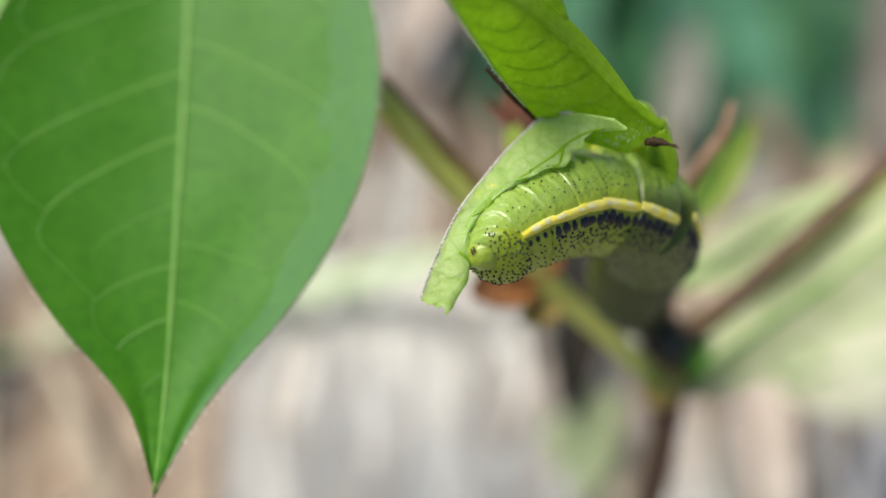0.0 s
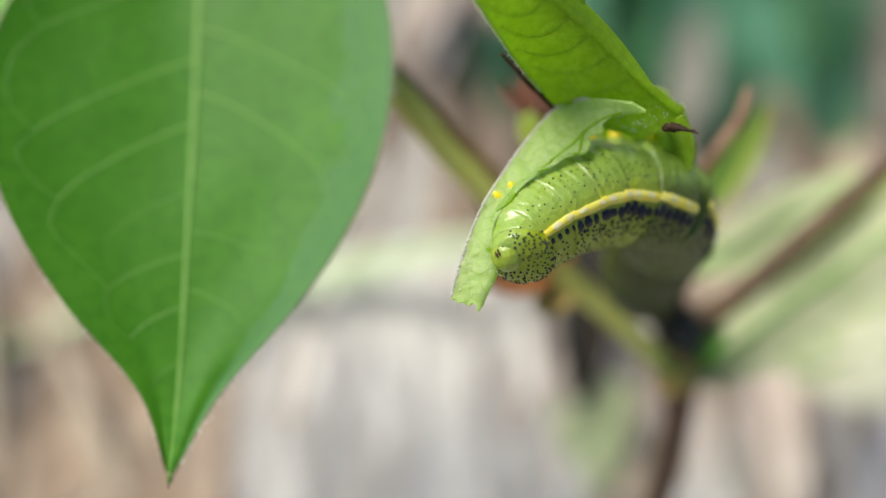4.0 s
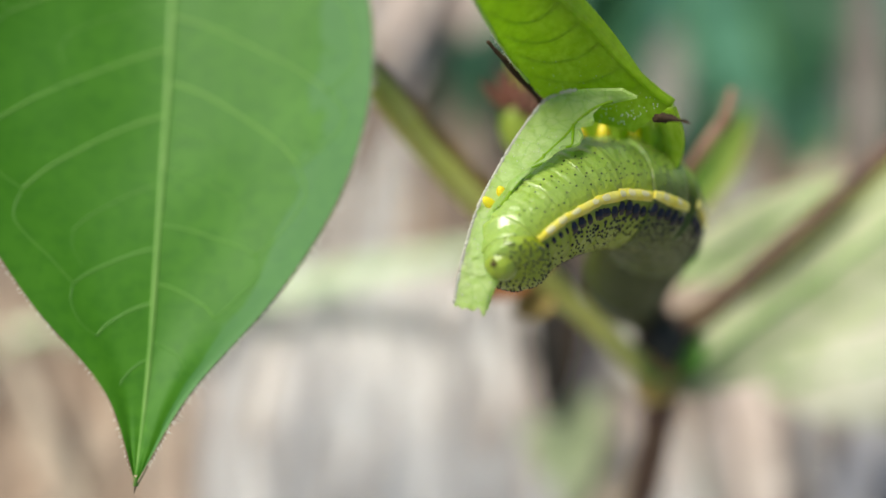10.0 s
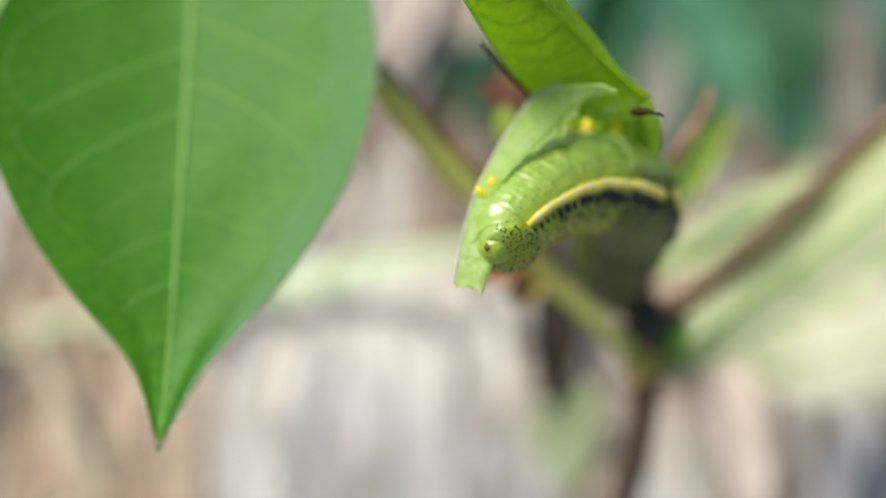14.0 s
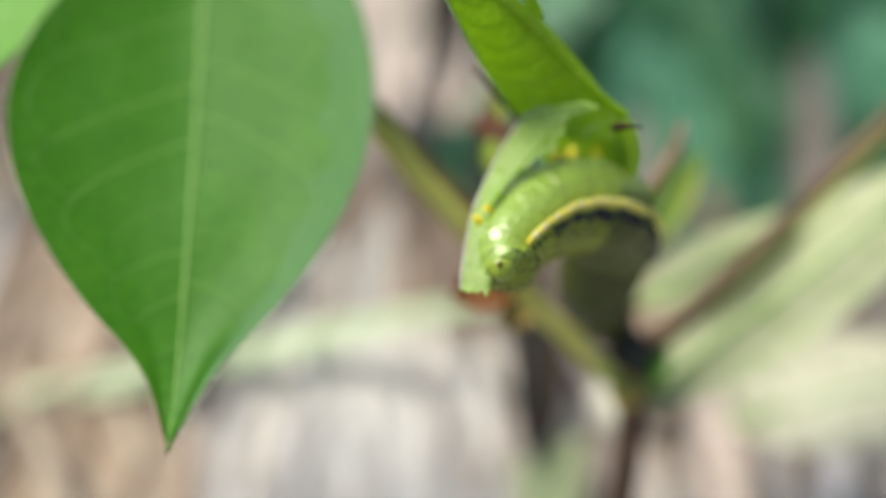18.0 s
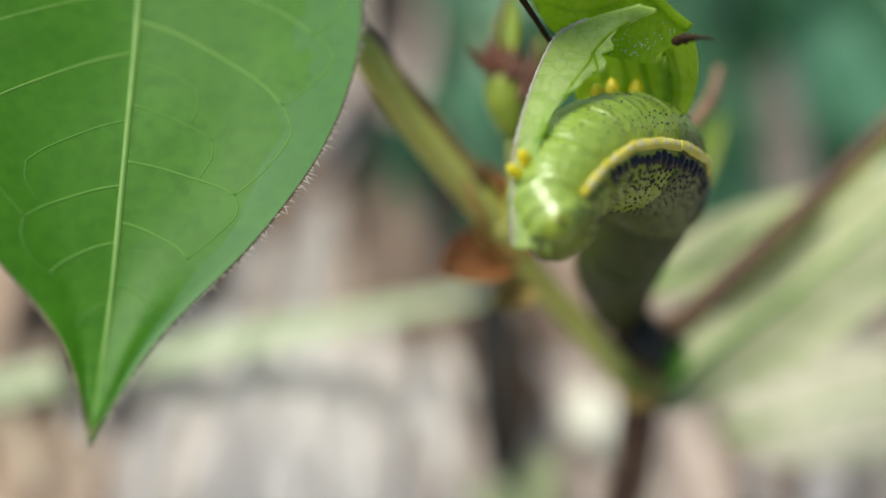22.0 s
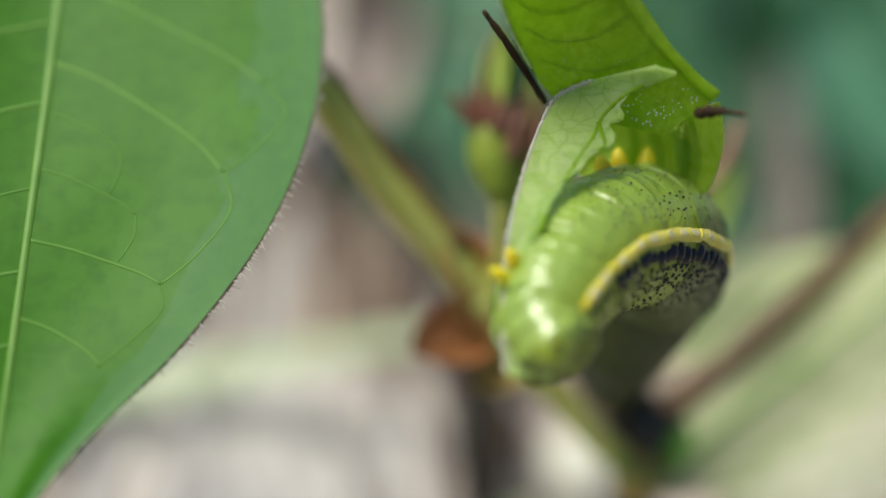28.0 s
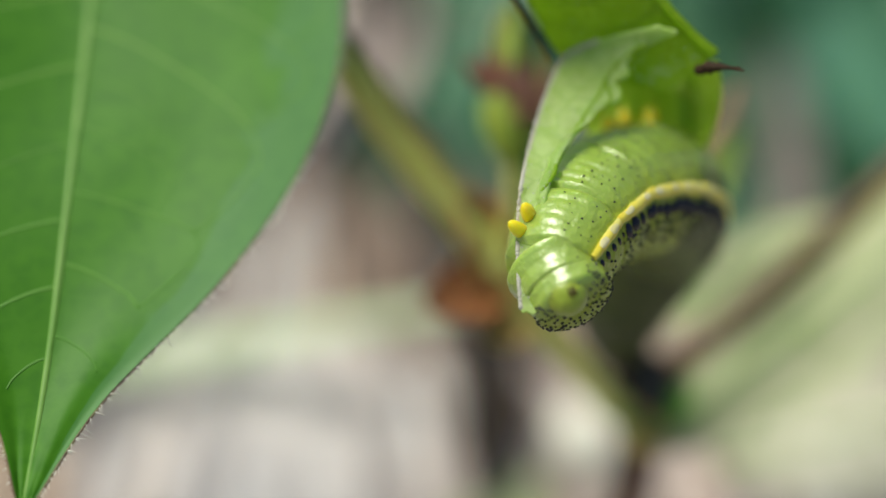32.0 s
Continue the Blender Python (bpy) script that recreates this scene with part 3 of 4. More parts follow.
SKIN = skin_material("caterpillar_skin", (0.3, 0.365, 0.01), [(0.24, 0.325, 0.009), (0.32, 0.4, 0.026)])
# Olive hind skin, darkened further by the shade put into its colour
HIND_SHADED = material("olive_shaded_hind", (0.05, 0.07, 0.007), 0.5, [(0.04, 0.058, 0.005), (0.064, 0.085, 0.011)], 500, 0.4, 2000)
# Darker copy of the skin: shade on the rear underside, set as colour
SKIN_SHADED = skin_material("shaded_skin", (0.095, 0.13, 0.009), [(0.08, 0.11, 0.008), (0.12, 0.16, 0.015)])
YELLOW = material("stripe_yellow", (0.86, 0.72, 0.06), 0.4, [(0.88, 0.79, 0.2)], 900, 0.3, 2000, sss=0.2)
WHITE = material("stripe_white", (0.84, 0.77, 0.38), 0.4, [(0.8, 0.72, 0.3)], 900, 0.3, 2000, sss=0.2)
BLACK = material("gloss_black", (0.004, 0.005, 0.012), 0.12, [(0.007, 0.008, 0.02)], 900, spec=0.5)
DOT = material("dot_black", (0.012, 0.014, 0.008), 0.4, [(0.02, 0.022, 0.01)], 900)
LEG = material("leg_amber", (0.95, 0.72, 0.03), 0.35, [(0.9, 0.62, 0.03)], 700, sss=0.6, coat=0.2)
HEADM = material("head_green", (0.3, 0.385, 0.04), 0.28, [(0.32, 0.4, 0.03)], 700, 0.4, 2400, sss=0.35, coat=0.3)

SEGMENTS = 13
RADII = (0.2, 0.215, 0.275, 0.315, 0.345, 0.36, 0.37, 0.37, 0.36, 0.345, 0.32, 0.28, 0.23, 0.17)
STRIPE = (0.2, 0.19, 0.12, 0.05, -0.02, -0.09, -0.16, -0.22, -0.26, -0.28, -0.28, -0.28, -0.28, -0.28)


def spine(drop):
    """The body's middle line; drop from 0 (head raised) to 1 (head hanging low)."""
    a = [Vector(p) for p in ((0.37, 0.1, 6.45), (0.41, -0.02, 6.6), (0.68, -0.2, 6.82), (0.97, -0.29, 7.02), (1.36, -0.23, 7.24))]
    b = [Vector(p) for p in ((0.6, 0.53, 6.42), (0.56, 0.35, 6.55), (0.8, 0.03, 6.78), (1.08, -0.11, 7.0), (1.34, -0.15, 7.24))]
    front = [p.lerp(q, drop) for p, q in zip(a, b)]
    rest = [Vector(p) for p in ((1.49, -0.05, 7.62), (1.45, 0.26, 8.1), (1.58, 0.42, 8.65), (1.74, 0.6, 9.15))]
    return front + rest


def spine_pose(pts, k, drop, n=SEGMENTS):
    """The pose of piece k: x along the body, z to the belly, y to the far side."""
    t = k / n
    c = catmull(pts, t)
    d = catmull(pts, min(t + 0.03, 1)) - catmull(pts, max(t - 0.03, 0))
    x = D(*d).normalized()
    w = min(max((k - 1.5) / 4.5, 0), 1)
    f = min(max((drop - 0.3) / 0.55, 0), 1)
    up = D(-0.95, -0.4, -0.1).lerp(D(-0.6, -0.55, -0.56), f * f * (3 - 2 * f)) if k == 0 else D(-0.42, -0.85, -0.12).lerp(D(-0.65, -0.55, -0.5), f) if k == 1 else D(-0.65, -0.55, -0.5)
    up = up.lerp(D(-0.1, -1, 0), w * w * (3 - 2 * w))
    z = (up - x * up.dot(x)).normalized()
    y = z.cross(x)
    m = Matrix((x, y, z)).transposed().to_4x4()
    m.translation = V(*c)
    return m


def caterpillar():
    base = V(1.78, 0.64, 9.2)
    body = thing("caterpillar", base, "yellowish green spotted caterpillar with yellow side stripe, feeding", "caterpillar")
    rest = spine(0.4)
    rnd = random.Random(11)
    pieces = []
    for k in range(SEGMENTS + 1):
        m = spine_pose(rest, k, 0.4)
        r0 = RADII[k] * 0.01
        ra = (RADII[k] + RADII[max(k - 1, 0)]) / 2 * 0.01
        rb = (RADII[k] + RADII[min(k + 1, SEGMENTS)]) / 2 * 0.01
        step = (D(*(catmull(rest, min((k + 0.5) / SEGMENTS, 1)) - catmull(rest, max((k - 0.5) / SEGMENTS, 0)))) * 0.01).length
        if k in (0, SEGMENTS):
            step *= 2
        half = step * 0.62

        def surf(x, a):
            """x along from -1 to 1, a round the body: 0 faces the near side, 90 the belly, -90 the back."""
            r = ra * max(0, -x) + rb * max(0, x) + r0 * (1 - abs(x))
            r *= 1 - 0.015 * max(0, abs(x) - 0.75) / 0.25
            if k == 0:
                r *= math.sqrt(max(0.0, 1 - min(0, x) ** 2 * 0.97))
            if k == SEGMENTS:
                r *= math.sqrt(max(0.0, 1 - max(0, x) ** 2 * 0.97))
            belly = max(0.0, math.sin(a))
            r *= 1 + (0.035 if k > 2 else 0.022 if k > 1 else 0.005) * belly ** 0.6 * (1.6 * noise.noise(Vector(((k * 1.24 + x) * 5.2, math.cos(a) * 1.4, 0))) + 0.8 * noise.noise(Vector(((k * 1.24 + x) * 12, math.cos(a) * 2.5, 7)))) + 0.012 * noise.noise(Vector((x * 2 + k * 3, math.cos(a) * 2, math.sin(a) * 2)))
            return Vector((x * half, -math.cos(a) * r, math.sin(a) * r))

        bm = bmesh.new()
        nx, na = 20, 32
        rows = [[bm.verts.new(surf(i / nx * 2 - 1, 2 * math.pi * j / na)) for j in range(na)] for i in range(nx + 1)]
        for p, q in zip(rows, rows[1:]):
            for j in range(na):
                bm.faces.new((p[j], p[(j + 1) % na], q[(j + 1) % na], q[j]))
        bm.faces.new(rows[0][::-1])
        bm.faces.new(rows[-1])
        name = "tail" if k == SEGMENTS else "segment"
        ob = part(name, bm, STEM_DARK if k == SEGMENTS else HIND_SHADED if k > 8 else SKIN_SHADED if k > 5 else SKIN, body, "dark tail end" if k == SEGMENTS else "", shift=False)
        ob.matrix_basis = Matrix.Translation(-base) @ m
        pieces.append(ob)

        def nrm(a):
            return Vector((0, -math.cos(a), math.sin(a)))

        def sub(name, bm, mat, label="", kind=""):
            s = part(name, bm, mat, ob, label, shift=False)
            if kind:
                s["kind"] = kind

        if 1 <= k <= 8:
            ang = STRIPE[k]
            turn = (STRIPE[k + 1] - STRIPE[k - 1]) / 2
            bm = bmesh.new()
            wid = 0.09
            lo = -1.0 if k > 1 else -0.15
            
            def ridge(u, v, lift=0.00003, crest=0.00012):
                x = lo + u * (1.02 - lo)
                wide = wid * 2 * (0.8 + 0.2 * math.sin(u * math.pi)) * (1 + 0.22 * noise.noise(Vector((k * 7 + u * 7, v * 2, 3))))
                return surf(x, ang + turn * x * 0.62 + (v - 0.5) * wide) + nrm(ang) * (lift + crest * math.sin(math.pi * v) * (0.45 + 0.55 * math.sin(math.pi * u)))

            sheet(bm, ridge, 14, 6, 0.00016)
            sub("stripe", bm, YELLOW, "raised yellow side stripe")
            bm = bmesh.new()
            for q in ((0.18, 0.6) if k > 1 else (0.5,)):
                start, size, low = q + rnd.uniform(-0.05, 0.05), rnd.uniform(0.14, 0.24), rnd.uniform(0.25, 0.45)
                sheet(bm, lambda u, v: ridge(start + size * u, low + (0.95 - low) * (0.5 + (v - 0.5) * math.sin(math.pi * (0.1 + 0.8 * u)) ** 0.5), 0.00005), 6, 4, 0.00016)
            sub("stripe_marking", bm, WHITE, "cream blotches along the stripe", "stuff")
            for q in ((-0.8, -0.4, 0.0, 0.4, 0.8) if k > 5 else (-0.8, -0.4, 0.0, 0.4, 0.8) if k > 3 else (-0.75, -0.35, 0.05, 0.45, 0.8) if k > 1 else (0.4, 0.8)):
                bm = bmesh.new()
                sz = rnd.uniform(0.00017, 0.00025) * (1.55 if k > 4 else 1.25 if k > 2 else 0.7)
                a0 = ang + turn * q * 0.62 - 0.24 - rnd.uniform(0, 0.05)
                bead(bm, surf(q, a0) - nrm(a0) * 0.00004, nrm(a0), Vector((1, 0, 0)), sz * rnd.uniform(0.9, 1.15), sz * rnd.uniform(1.35, 1.9), sz * 0.9)
                sub("black_spot", bm, BLACK, "glossy blue-black spot")
            if k > 2:
                bm = bmesh.new()
                for row, size, gap in ((0.45, 0.00012, 0.2), (0.6, 0.0001, 0.2), (0.76, 0.00008, 0.17)):
                    for j in range(int(1.9 / gap)):
                        q = -0.92 + gap * (j + rnd.random())
                        a0 = ang + turn * q * 0.62 - row + rnd.uniform(-0.06, 0.06)
                        sz = size * rnd.uniform(0.7, 1.2)
                        bead(bm, surf(q, a0) - nrm(a0) * 0.00003, nrm(a0), Vector((1, 0, 0)), sz, sz * 1.15, sz)
                sub("spotting", bm, BLACK, "small black spots in rows", "stuff")
        if k < SEGMENTS:
            bm = bmesh.new()
            if k == 0:
                for q in range(210):
                    x, a = -(q + 0.5) / 210, q * 2.39996 + rnd.uniform(-0.15, 0.15)
                    w = math.sqrt(1 - x * x)
                    nn = Vector((x, -math.cos(a) * w, math.sin(a) * w))
                    if nn.dot(Vector((-0.35, -0.1, 0.93))) < 0.78:
                        sz = rnd.uniform(0.00006, 0.0001)
                        bead(bm, surf(x, a) - nn * 0.00003, nn, nn.orthogonal().normalized(), sz, sz, sz * 1.4)
            gap = 0.0005 if k <= 2 else 0.00046
            nxs, r = max(2, int(2 * half / gap)), RADII[k] * 0.01
            for ix in range(nxs):
                x = -0.92 + 1.84 * (ix + 0.5) / nxs
                nas = int(2 * math.pi * r / gap)
                for ia in range(nas):
                    a = -math.pi + 2 * math.pi * (ia + 0.5 * (ix % 2) + rnd.uniform(-0.32, 0.32)) / nas
                    xx = x + rnd.uniform(-0.32, 0.32) * 1.84 / nxs
                    back_side = -3.1 < a < (STRIPE[k] - 0.36 if k > 1 or (k and xx > -0.2) else 0.9)
                    belly = 0.22 < a - STRIPE[k] < (1.1 if k < 5 else 1.5) and k > 1 and rnd.random() < (0.7 if k < 5 else 0.9)
                    if not (back_side or belly) or (k == 0 and xx < 0) or rnd.random() < 0.12:
                        continue
                    sz = rnd.uniform(0.00006, 0.00009) if k <= 2 else rnd.uniform(0.00005, 0.0001)
                    if belly:
                        sz *= 0.8
                    c, nn = surf(xx, a), nrm(a)
                    if k > 9:
                        spike(bm, c - nn * 0.00003, c + nn * rnd.uniform(0.00015, 0.0003) + Vector((rnd.uniform(0, 0.0001), 0, 0)), 0.00006)
                    else:
                        bead(bm, c - nn * 0.00003, nn, Vector((1, 0, 0)), sz, sz, sz * rnd.uniform(0.9, 1.8))
            sub("dots", bm, DOT, "tiny black raised dots", "stuff")
        if k == 0:
            hc = Vector((0.0, 0.0001, 0.0009))
            hr = 0.00108
            bm = bmesh.new()
            bmesh.ops.create_uvsphere(bm, u_segments=20, v_segments=12, radius=hr)
            for v in bm.verts:
                v.co = Vector((v.co.x * 1.05, v.co.y, v.co.z)) * (1 + 0.04 * noise.noise(v.co * 900)) + hc
            sub("head", bm, HEADM, "pale green glossy head capsule")
            face = Vector((-0.35, -0.1, 0.93)).normalized()
            across = face.cross(Vector((1, 0, 0))).normalized()
            along = across.cross(face)
            for p, q in ((0.75, 0.1), (0.82, -0.12), (-0.7, 0.15), (-0.8, -0.1)):
                d = (face + across * p + along * q).normalized()
                bm = bmesh.new()
                bead(bm, hc + d * hr * 0.98, d, along, 0.00007, 0.00006, 0.00005)
                sub("eye", bm, BLACK, "tiny black eye")
            bm = bmesh.new()
            for q in (-1, 1):
                d = (face + Vector((-0.25, -0.2, -0.15)) + across * 0.1 * q).normalized()
                bead(bm, hc + d * hr * 0.97, d, along, 0.00034, 0.0001, 0.00015)
            sub("jaws", bm, BROWN, "dark paired mouthparts")
            bm = bmesh.new()
            tube(bm, [hc + (face * 0.45 + across * math.cos(q) + along * math.sin(q)).normalized() * (hr * 1.0) for q in (0.3, 0.8, 1.3, 1.8, 2.3, 2.8)], [0.0001, 0.00018, 0.00018, 0.0001], 8, 20)
            sub("collar", bm, HEADM, "pale fold behind the head")
        # true legs beside the head, prolegs along the belly: where each one ends
        legs = {1: ((0.21, 0.04, 0.315), (0.27, -0.06, 0.3)), 4: ((0.24, 0.04, 0.43),), 5: ((0.08, 0.0, 0.48),), 6: ((-0.05, -0.07, 0.49),)}
        for p in legs.get(k, ()):
            tip = Vector(p) * 0.01
            out = Vector((0, tip.y, tip.z)).normalized()
            r = 0.00034 if k == 1 else 0.00044
            low = Vector((tip.x, 0, 0)) + out * r0 * 0.9
            if k > 3:
                bm = bmesh.new()
                tube(bm, [low - out * 0.0003, low.lerp(tip, 0.2), low.lerp(tip, 0.45)], [0.0011, 0.0008, 0.0003], 12, 10)
                sub("leg_base", bm, SKIN, "pale fleshy base of a leg")
            bm = bmesh.new()
            a0 = 0.1 if k > 3 else 0.0
            tube(bm, [low.lerp(tip, a0), low.lerp(tip, 0.55), low.lerp(tip, 0.85), tip], [r * 1.1, r, r * 0.62, r * 0.15], 9, 12)
            sub("leg", bm, LEG, "amber yellow pointed leg")
    return base, pieces


CAT_BASE, CAT_PIECES = caterpillar()
# the place that the lens is focused on; it is pulled along in motions()
FOCUS = new("focus_point")
FOCUS.empty_display_size = 0.001
cam.data.dof.focus_object = FOCUS


# ---------------------------------------------------------------- the shrub behind
def shrub():
    shrub_ob = thing("shrub_branch", V(2.1, 4.5, 13.0), "thin forked shrub branch with rusty bracts at its joints", "branch")
    bm = bmesh.new()
    tube(bm, [V(-2.0, -2.8, 8.75), V(-1.15, -1.9, 8.35), V(-0.45, -1.14, 8.05), V(-0.02, -0.65, 8.25), V(0.45, -0.19, 8.45), V(0.68, 0.04, 8.6)], [0.0013, 0.0013, 0.0013, 0.0015], 12, 40, 0.1)
    branch = part("branch", bm, STEM, shrub_ob, "green branch with a brownish edge")
    bm = bmesh.new()
    tube(bm, [V(-2.0, -2.86, 8.72), V(-1.12, -1.95, 8.32), V(-0.42, -1.19, 8.03), V(0.03, -0.7, 8.23), V(0.49, -0.25, 8.42)], [0.0007, 0.0008, 0.0009, 0.0011], 10, 40, 0.2)
    part("bark", bm, BARK, branch, "brown bark along the upper side")
    bm = bmesh.new()
    tube(bm, [V(0.62, 0.0, 8.58), V(0.98, 0.38, 8.8), V(1.38, 0.71, 9.0), V(1.75, 1.02, 9.2), V(1.95, 1.08, 9.35)], [0.0017, 0.0011, 0.0011, 0.0013], 12, 24, 0.1)
    part("branch", bm, STEM, shrub_ob, "green branch below the bracts")
    bm = bmesh.new()
    tube(bm, [V(1.93, 0.72, 9.25), V(2.05, 1.15, 9.5), V(2.1, 1.8, 9.95), V(2.1, 2.8, 10.9), V(2.1, 4.5, 13.0)], [0.0021, 0.0017, 0.0015, 0.0016, 0.0018], 12, 28, 0.15)
    part("stalk", bm, STEM_DARK, shrub_ob, "dark reddish brown stalk")
    bm = bmesh.new()
    tube(bm, [V(1.95, 0.84, 9.3), V(2.37, 0.61, 9.25), V(2.97, 0.06, 9.1), V(3.9, -0.82, 8.9), V(5.2, -2.1, 8.7)], [0.0016, 0.001, 0.0009, 0.0009], 12, 30, 0.1)
    side = part("branch", bm, STEM_DARK, shrub_ob, "reddish brown side branch")
    bm = bmesh.new()
    tube(bm, [V(2.6, 0.48, 9.22), V(2.97, 0.12, 9.12), V(3.9, -0.76, 8.92), V(5.2, -2.04, 8.72)], [0.0005, 0.0008, 0.0009, 0.0009], 10, 30, 0.1)
    part("shoot", bm, STEM, side, "greener flank of the side branch")
    bm = bmesh.new()
    tube(bm, [V(1.84, 0.72, 9.22), V(1.98, 0.82, 9.2), V(2.14, 0.78, 9.22)], [0.0015, 0.0024, 0.0012], 10, 16, 0.5)
    part("node", bm, material("node_black", (0.02, 0.026, 0.02), 0.5, [(0.04, 0.03, 0.025)], 400, 0.4, 1500), shrub_ob, "knotty blackish node")
    bm = bmesh.new()
    petal(bm, V(0.8, 0.24, 8.68), V(0.22, 0.37, 8.64), 0.0046, D(0.1, -0.35, -1), 0.7, wave=0.08)
    part("bract", bm, RUST, shrub_ob, "rust brown dry bract")
    bm = bmesh.new()
    petal(bm, V(0.62, 0.05, 8.5), V(0.36, -0.42, 8.38), 0.0042, D(0.5, -0.3, -1), 0.5, wave=0.05, seed=2)
    part("bract", bm, RUST, shrub_ob, "brown bract hugging the branch")
    bm = bmesh.new()
    petal(bm, V(0.92, 0.22, 8.6), V(0.52, -0.3, 8.45), 0.0046, D(-0.2, 0.2, -1), 0.6, wave=0.05, seed=4)
    part("bract", bm, RUST, shrub_ob, "brown bract hugging the branch")
    bm = bmesh.new()
    petal(bm, V(0.98, 0.42, 8.74), V(0.64, 0.6, 8.7), 0.0028, D(0.1, -0.2, -1), 0.5, wave=0.08, seed=6)
    part("bract", bm, TAN, shrub_ob, "tan pointed bract")


shrub()


def bud():
    ob = thing("flower_bud", V(0.68, -0.5, 8.15), "green bud with reddish pointed sepals", "bud")
    bm = bmesh.new()
    tube(bm, [V(0.69, -0.5, 8.15), V(0.66, -0.64, 8.12), V(0.61, -0.86, 8.1), V(0.6, -1.08, 8.1)], [0.0004, 0.0011, 0.0014, 0.0009], 14, 18, 0.1)
    part("calyx", bm, BUD, ob, "green swollen calyx")
    bm = bmesh.new()
    petal(bm, V(0.6, -0.98, 8.05), V(0.67, -1.64, 8.12), 0.0018, D(-0.3, -0.1, -1), 0.7, power=0.9)
    petal_ob = part("petal", bm, BUD, ob, "upright yellow-green petal")
    bm = bmesh.new()
    tube(bm, [V(0.57, -1.02, 8.04), V(0.545, -1.25, 8.05), V(0.6, -1.5, 8.08), V(0.67, -1.66, 8.12)], [0.00012, 0.00016, 0.00012, 0.00005], 6, 14)
    part("petal_margin", bm, SEPAL, petal_ob, "dark red margin")
    for foot, tip, w in (((0.55, -0.92, 8.0), (0.31, -1.15, 7.96), 0.0010), ((0.56, -0.95, 7.98), (0.43, -1.21, 7.98), 0.0008), ((0.58, -0.97, 7.97), (0.5, -1.25, 7.98), 0.0007), ((0.6, -0.9, 7.95), (0.6, -1.2, 7.94), 0.0008), ((0.64, -0.88, 7.97), (0.68, -1.16, 7.95), 0.0009), ((0.68, -0.92, 8.0), (0.81, -1.12, 8.0), 0.0010), ((0.68, -0.74, 8.0), (0.76, -1.0, 7.98), 0.0009)):
        bm = bmesh.new()
        petal(bm, V(*foot), V(*tip), w * 0.75, D(0, 0.1, -1), 0.5, power=1.3)
        part("sepal", bm, SEPAL, ob, "narrow dark red sepal")
    bm = bmesh.new()
    tube(bm, [V(0.69, -0.52, 8.15), V(0.74, -0.2, 8.35), V(0.72, 0.05, 8.55)], [0.0005, 0.0005, 0.0006], 8, 12)
    part("stalk", bm, STEM, ob)
    # a younger bud close beside it
    ob = thing("flower_bud", V(0.74, -0.3, 8.3), "small closed green bud tinged with red", "bud")
    bm = bmesh.new()
    tube(bm, [V(0.78, -0.5, 8.25), V(0.83, -0.75, 8.25), V(0.88, -1.05, 8.25), V(0.92, -1.35, 8.25)], [0.0004, 0.0008, 0.0009, 0.0002], 12, 16, 0.1)
    part("calyx", bm, BUD, ob, "green closed calyx")
    for foot, tip in (((0.8, -0.75, 8.17), (0.86, -1.3, 8.14)), ((0.88, -0.75, 8.17), (1.0, -1.28, 8.16))):
        bm = bmesh.new()
        petal(bm, V(*foot), V(*tip), 0.0008, D(0, 0.1, -1), 0.5, power=1.1)
        part("sepal", bm, SEPAL, ob, "narrow dark red sepal")
    bm = bmesh.new()
    tube(bm, [V(0.78, -0.52, 8.25), V(0.76, -0.2, 8.4), V(0.74, 0.05, 8.56)], [0.0004, 0.0005, 0.0006], 8, 12)
    part("stalk", bm, STEM, ob)


bud()


def dry_twig():
    ob = thing("dry_twig", V(1.98, 0.3, 9.0), "thin pinkish brown dry twig", "twig")
    bm = bmesh.new()
    tube(bm, [V(2.24, -1.13, 8.08), V(2.18, -0.9, 8.1), V(2.02, -0.66, 8.15), V(1.92, -0.3, 8.5), V(1.98, 0.6, 9.2)], [0.0003, 0.0005, 0.0004, 0.0005], 8, 24, 0.3)
    m = material("twig_bark", (0.34, 0.2, 0.14), 0.7, [(0.24, 0.12, 0.08)], 500, 0.4, 1500)
    part("stem", bm, m, ob)


dry_twig()


def shrub_leaf(name, base, tip, width, normal, mat, label, cup=0.2, wave=0.05, seed=0, power=0.7, bend=0.0, group="leaves of the shrub"):
    ob = thing(name, base, label, "leaf", group)
    bm = bmesh.new()
    petal(bm, base, tip, width, normal, cup, 0.0002, wave, seed, power, bend)
    part("blade", bm, mat, ob)
    bm = bmesh.new()
    nn = normal.normalized()
    ax = tip - base
    tube(bm, [base + ax * k / 6 + nn * bend * ax.length * (k / 6) ** 2 for k in range(7)], [0.0005, 0.0004, 0.00015], 6, 16)
    part("midrib", bm, LEAF_VEIN, ob)
    return ob


BRIGHT = material("leaf_bright", (0.29, 0.57, 0.13), 0.45, [(0.3, 0.56, 0.14), (0.21, 0.46, 0.07)], 160, 0.25, 1800, trans=0.45)
DEEP = material("leaf_deep", (0.046, 0.155, 0.07), 0.4, [(0.072, 0.195, 0.095), (0.023, 0.092, 0.042)], 60, 0.2, 400, trans=0.12)
TEAL = material("leaf_teal", (0.11, 0.29, 0.17), 0.35, [(0.17, 0.36, 0.24), (0.06, 0.2, 0.11)], 60, 0.2, 400, trans=0.12)
STRAW = material("blade_straw", (0.64, 0.68, 0.44), 0.55, [(0.7, 0.72, 0.52), (0.56, 0.62, 0.35)], 90, 0.2, 400, trans=0.42)
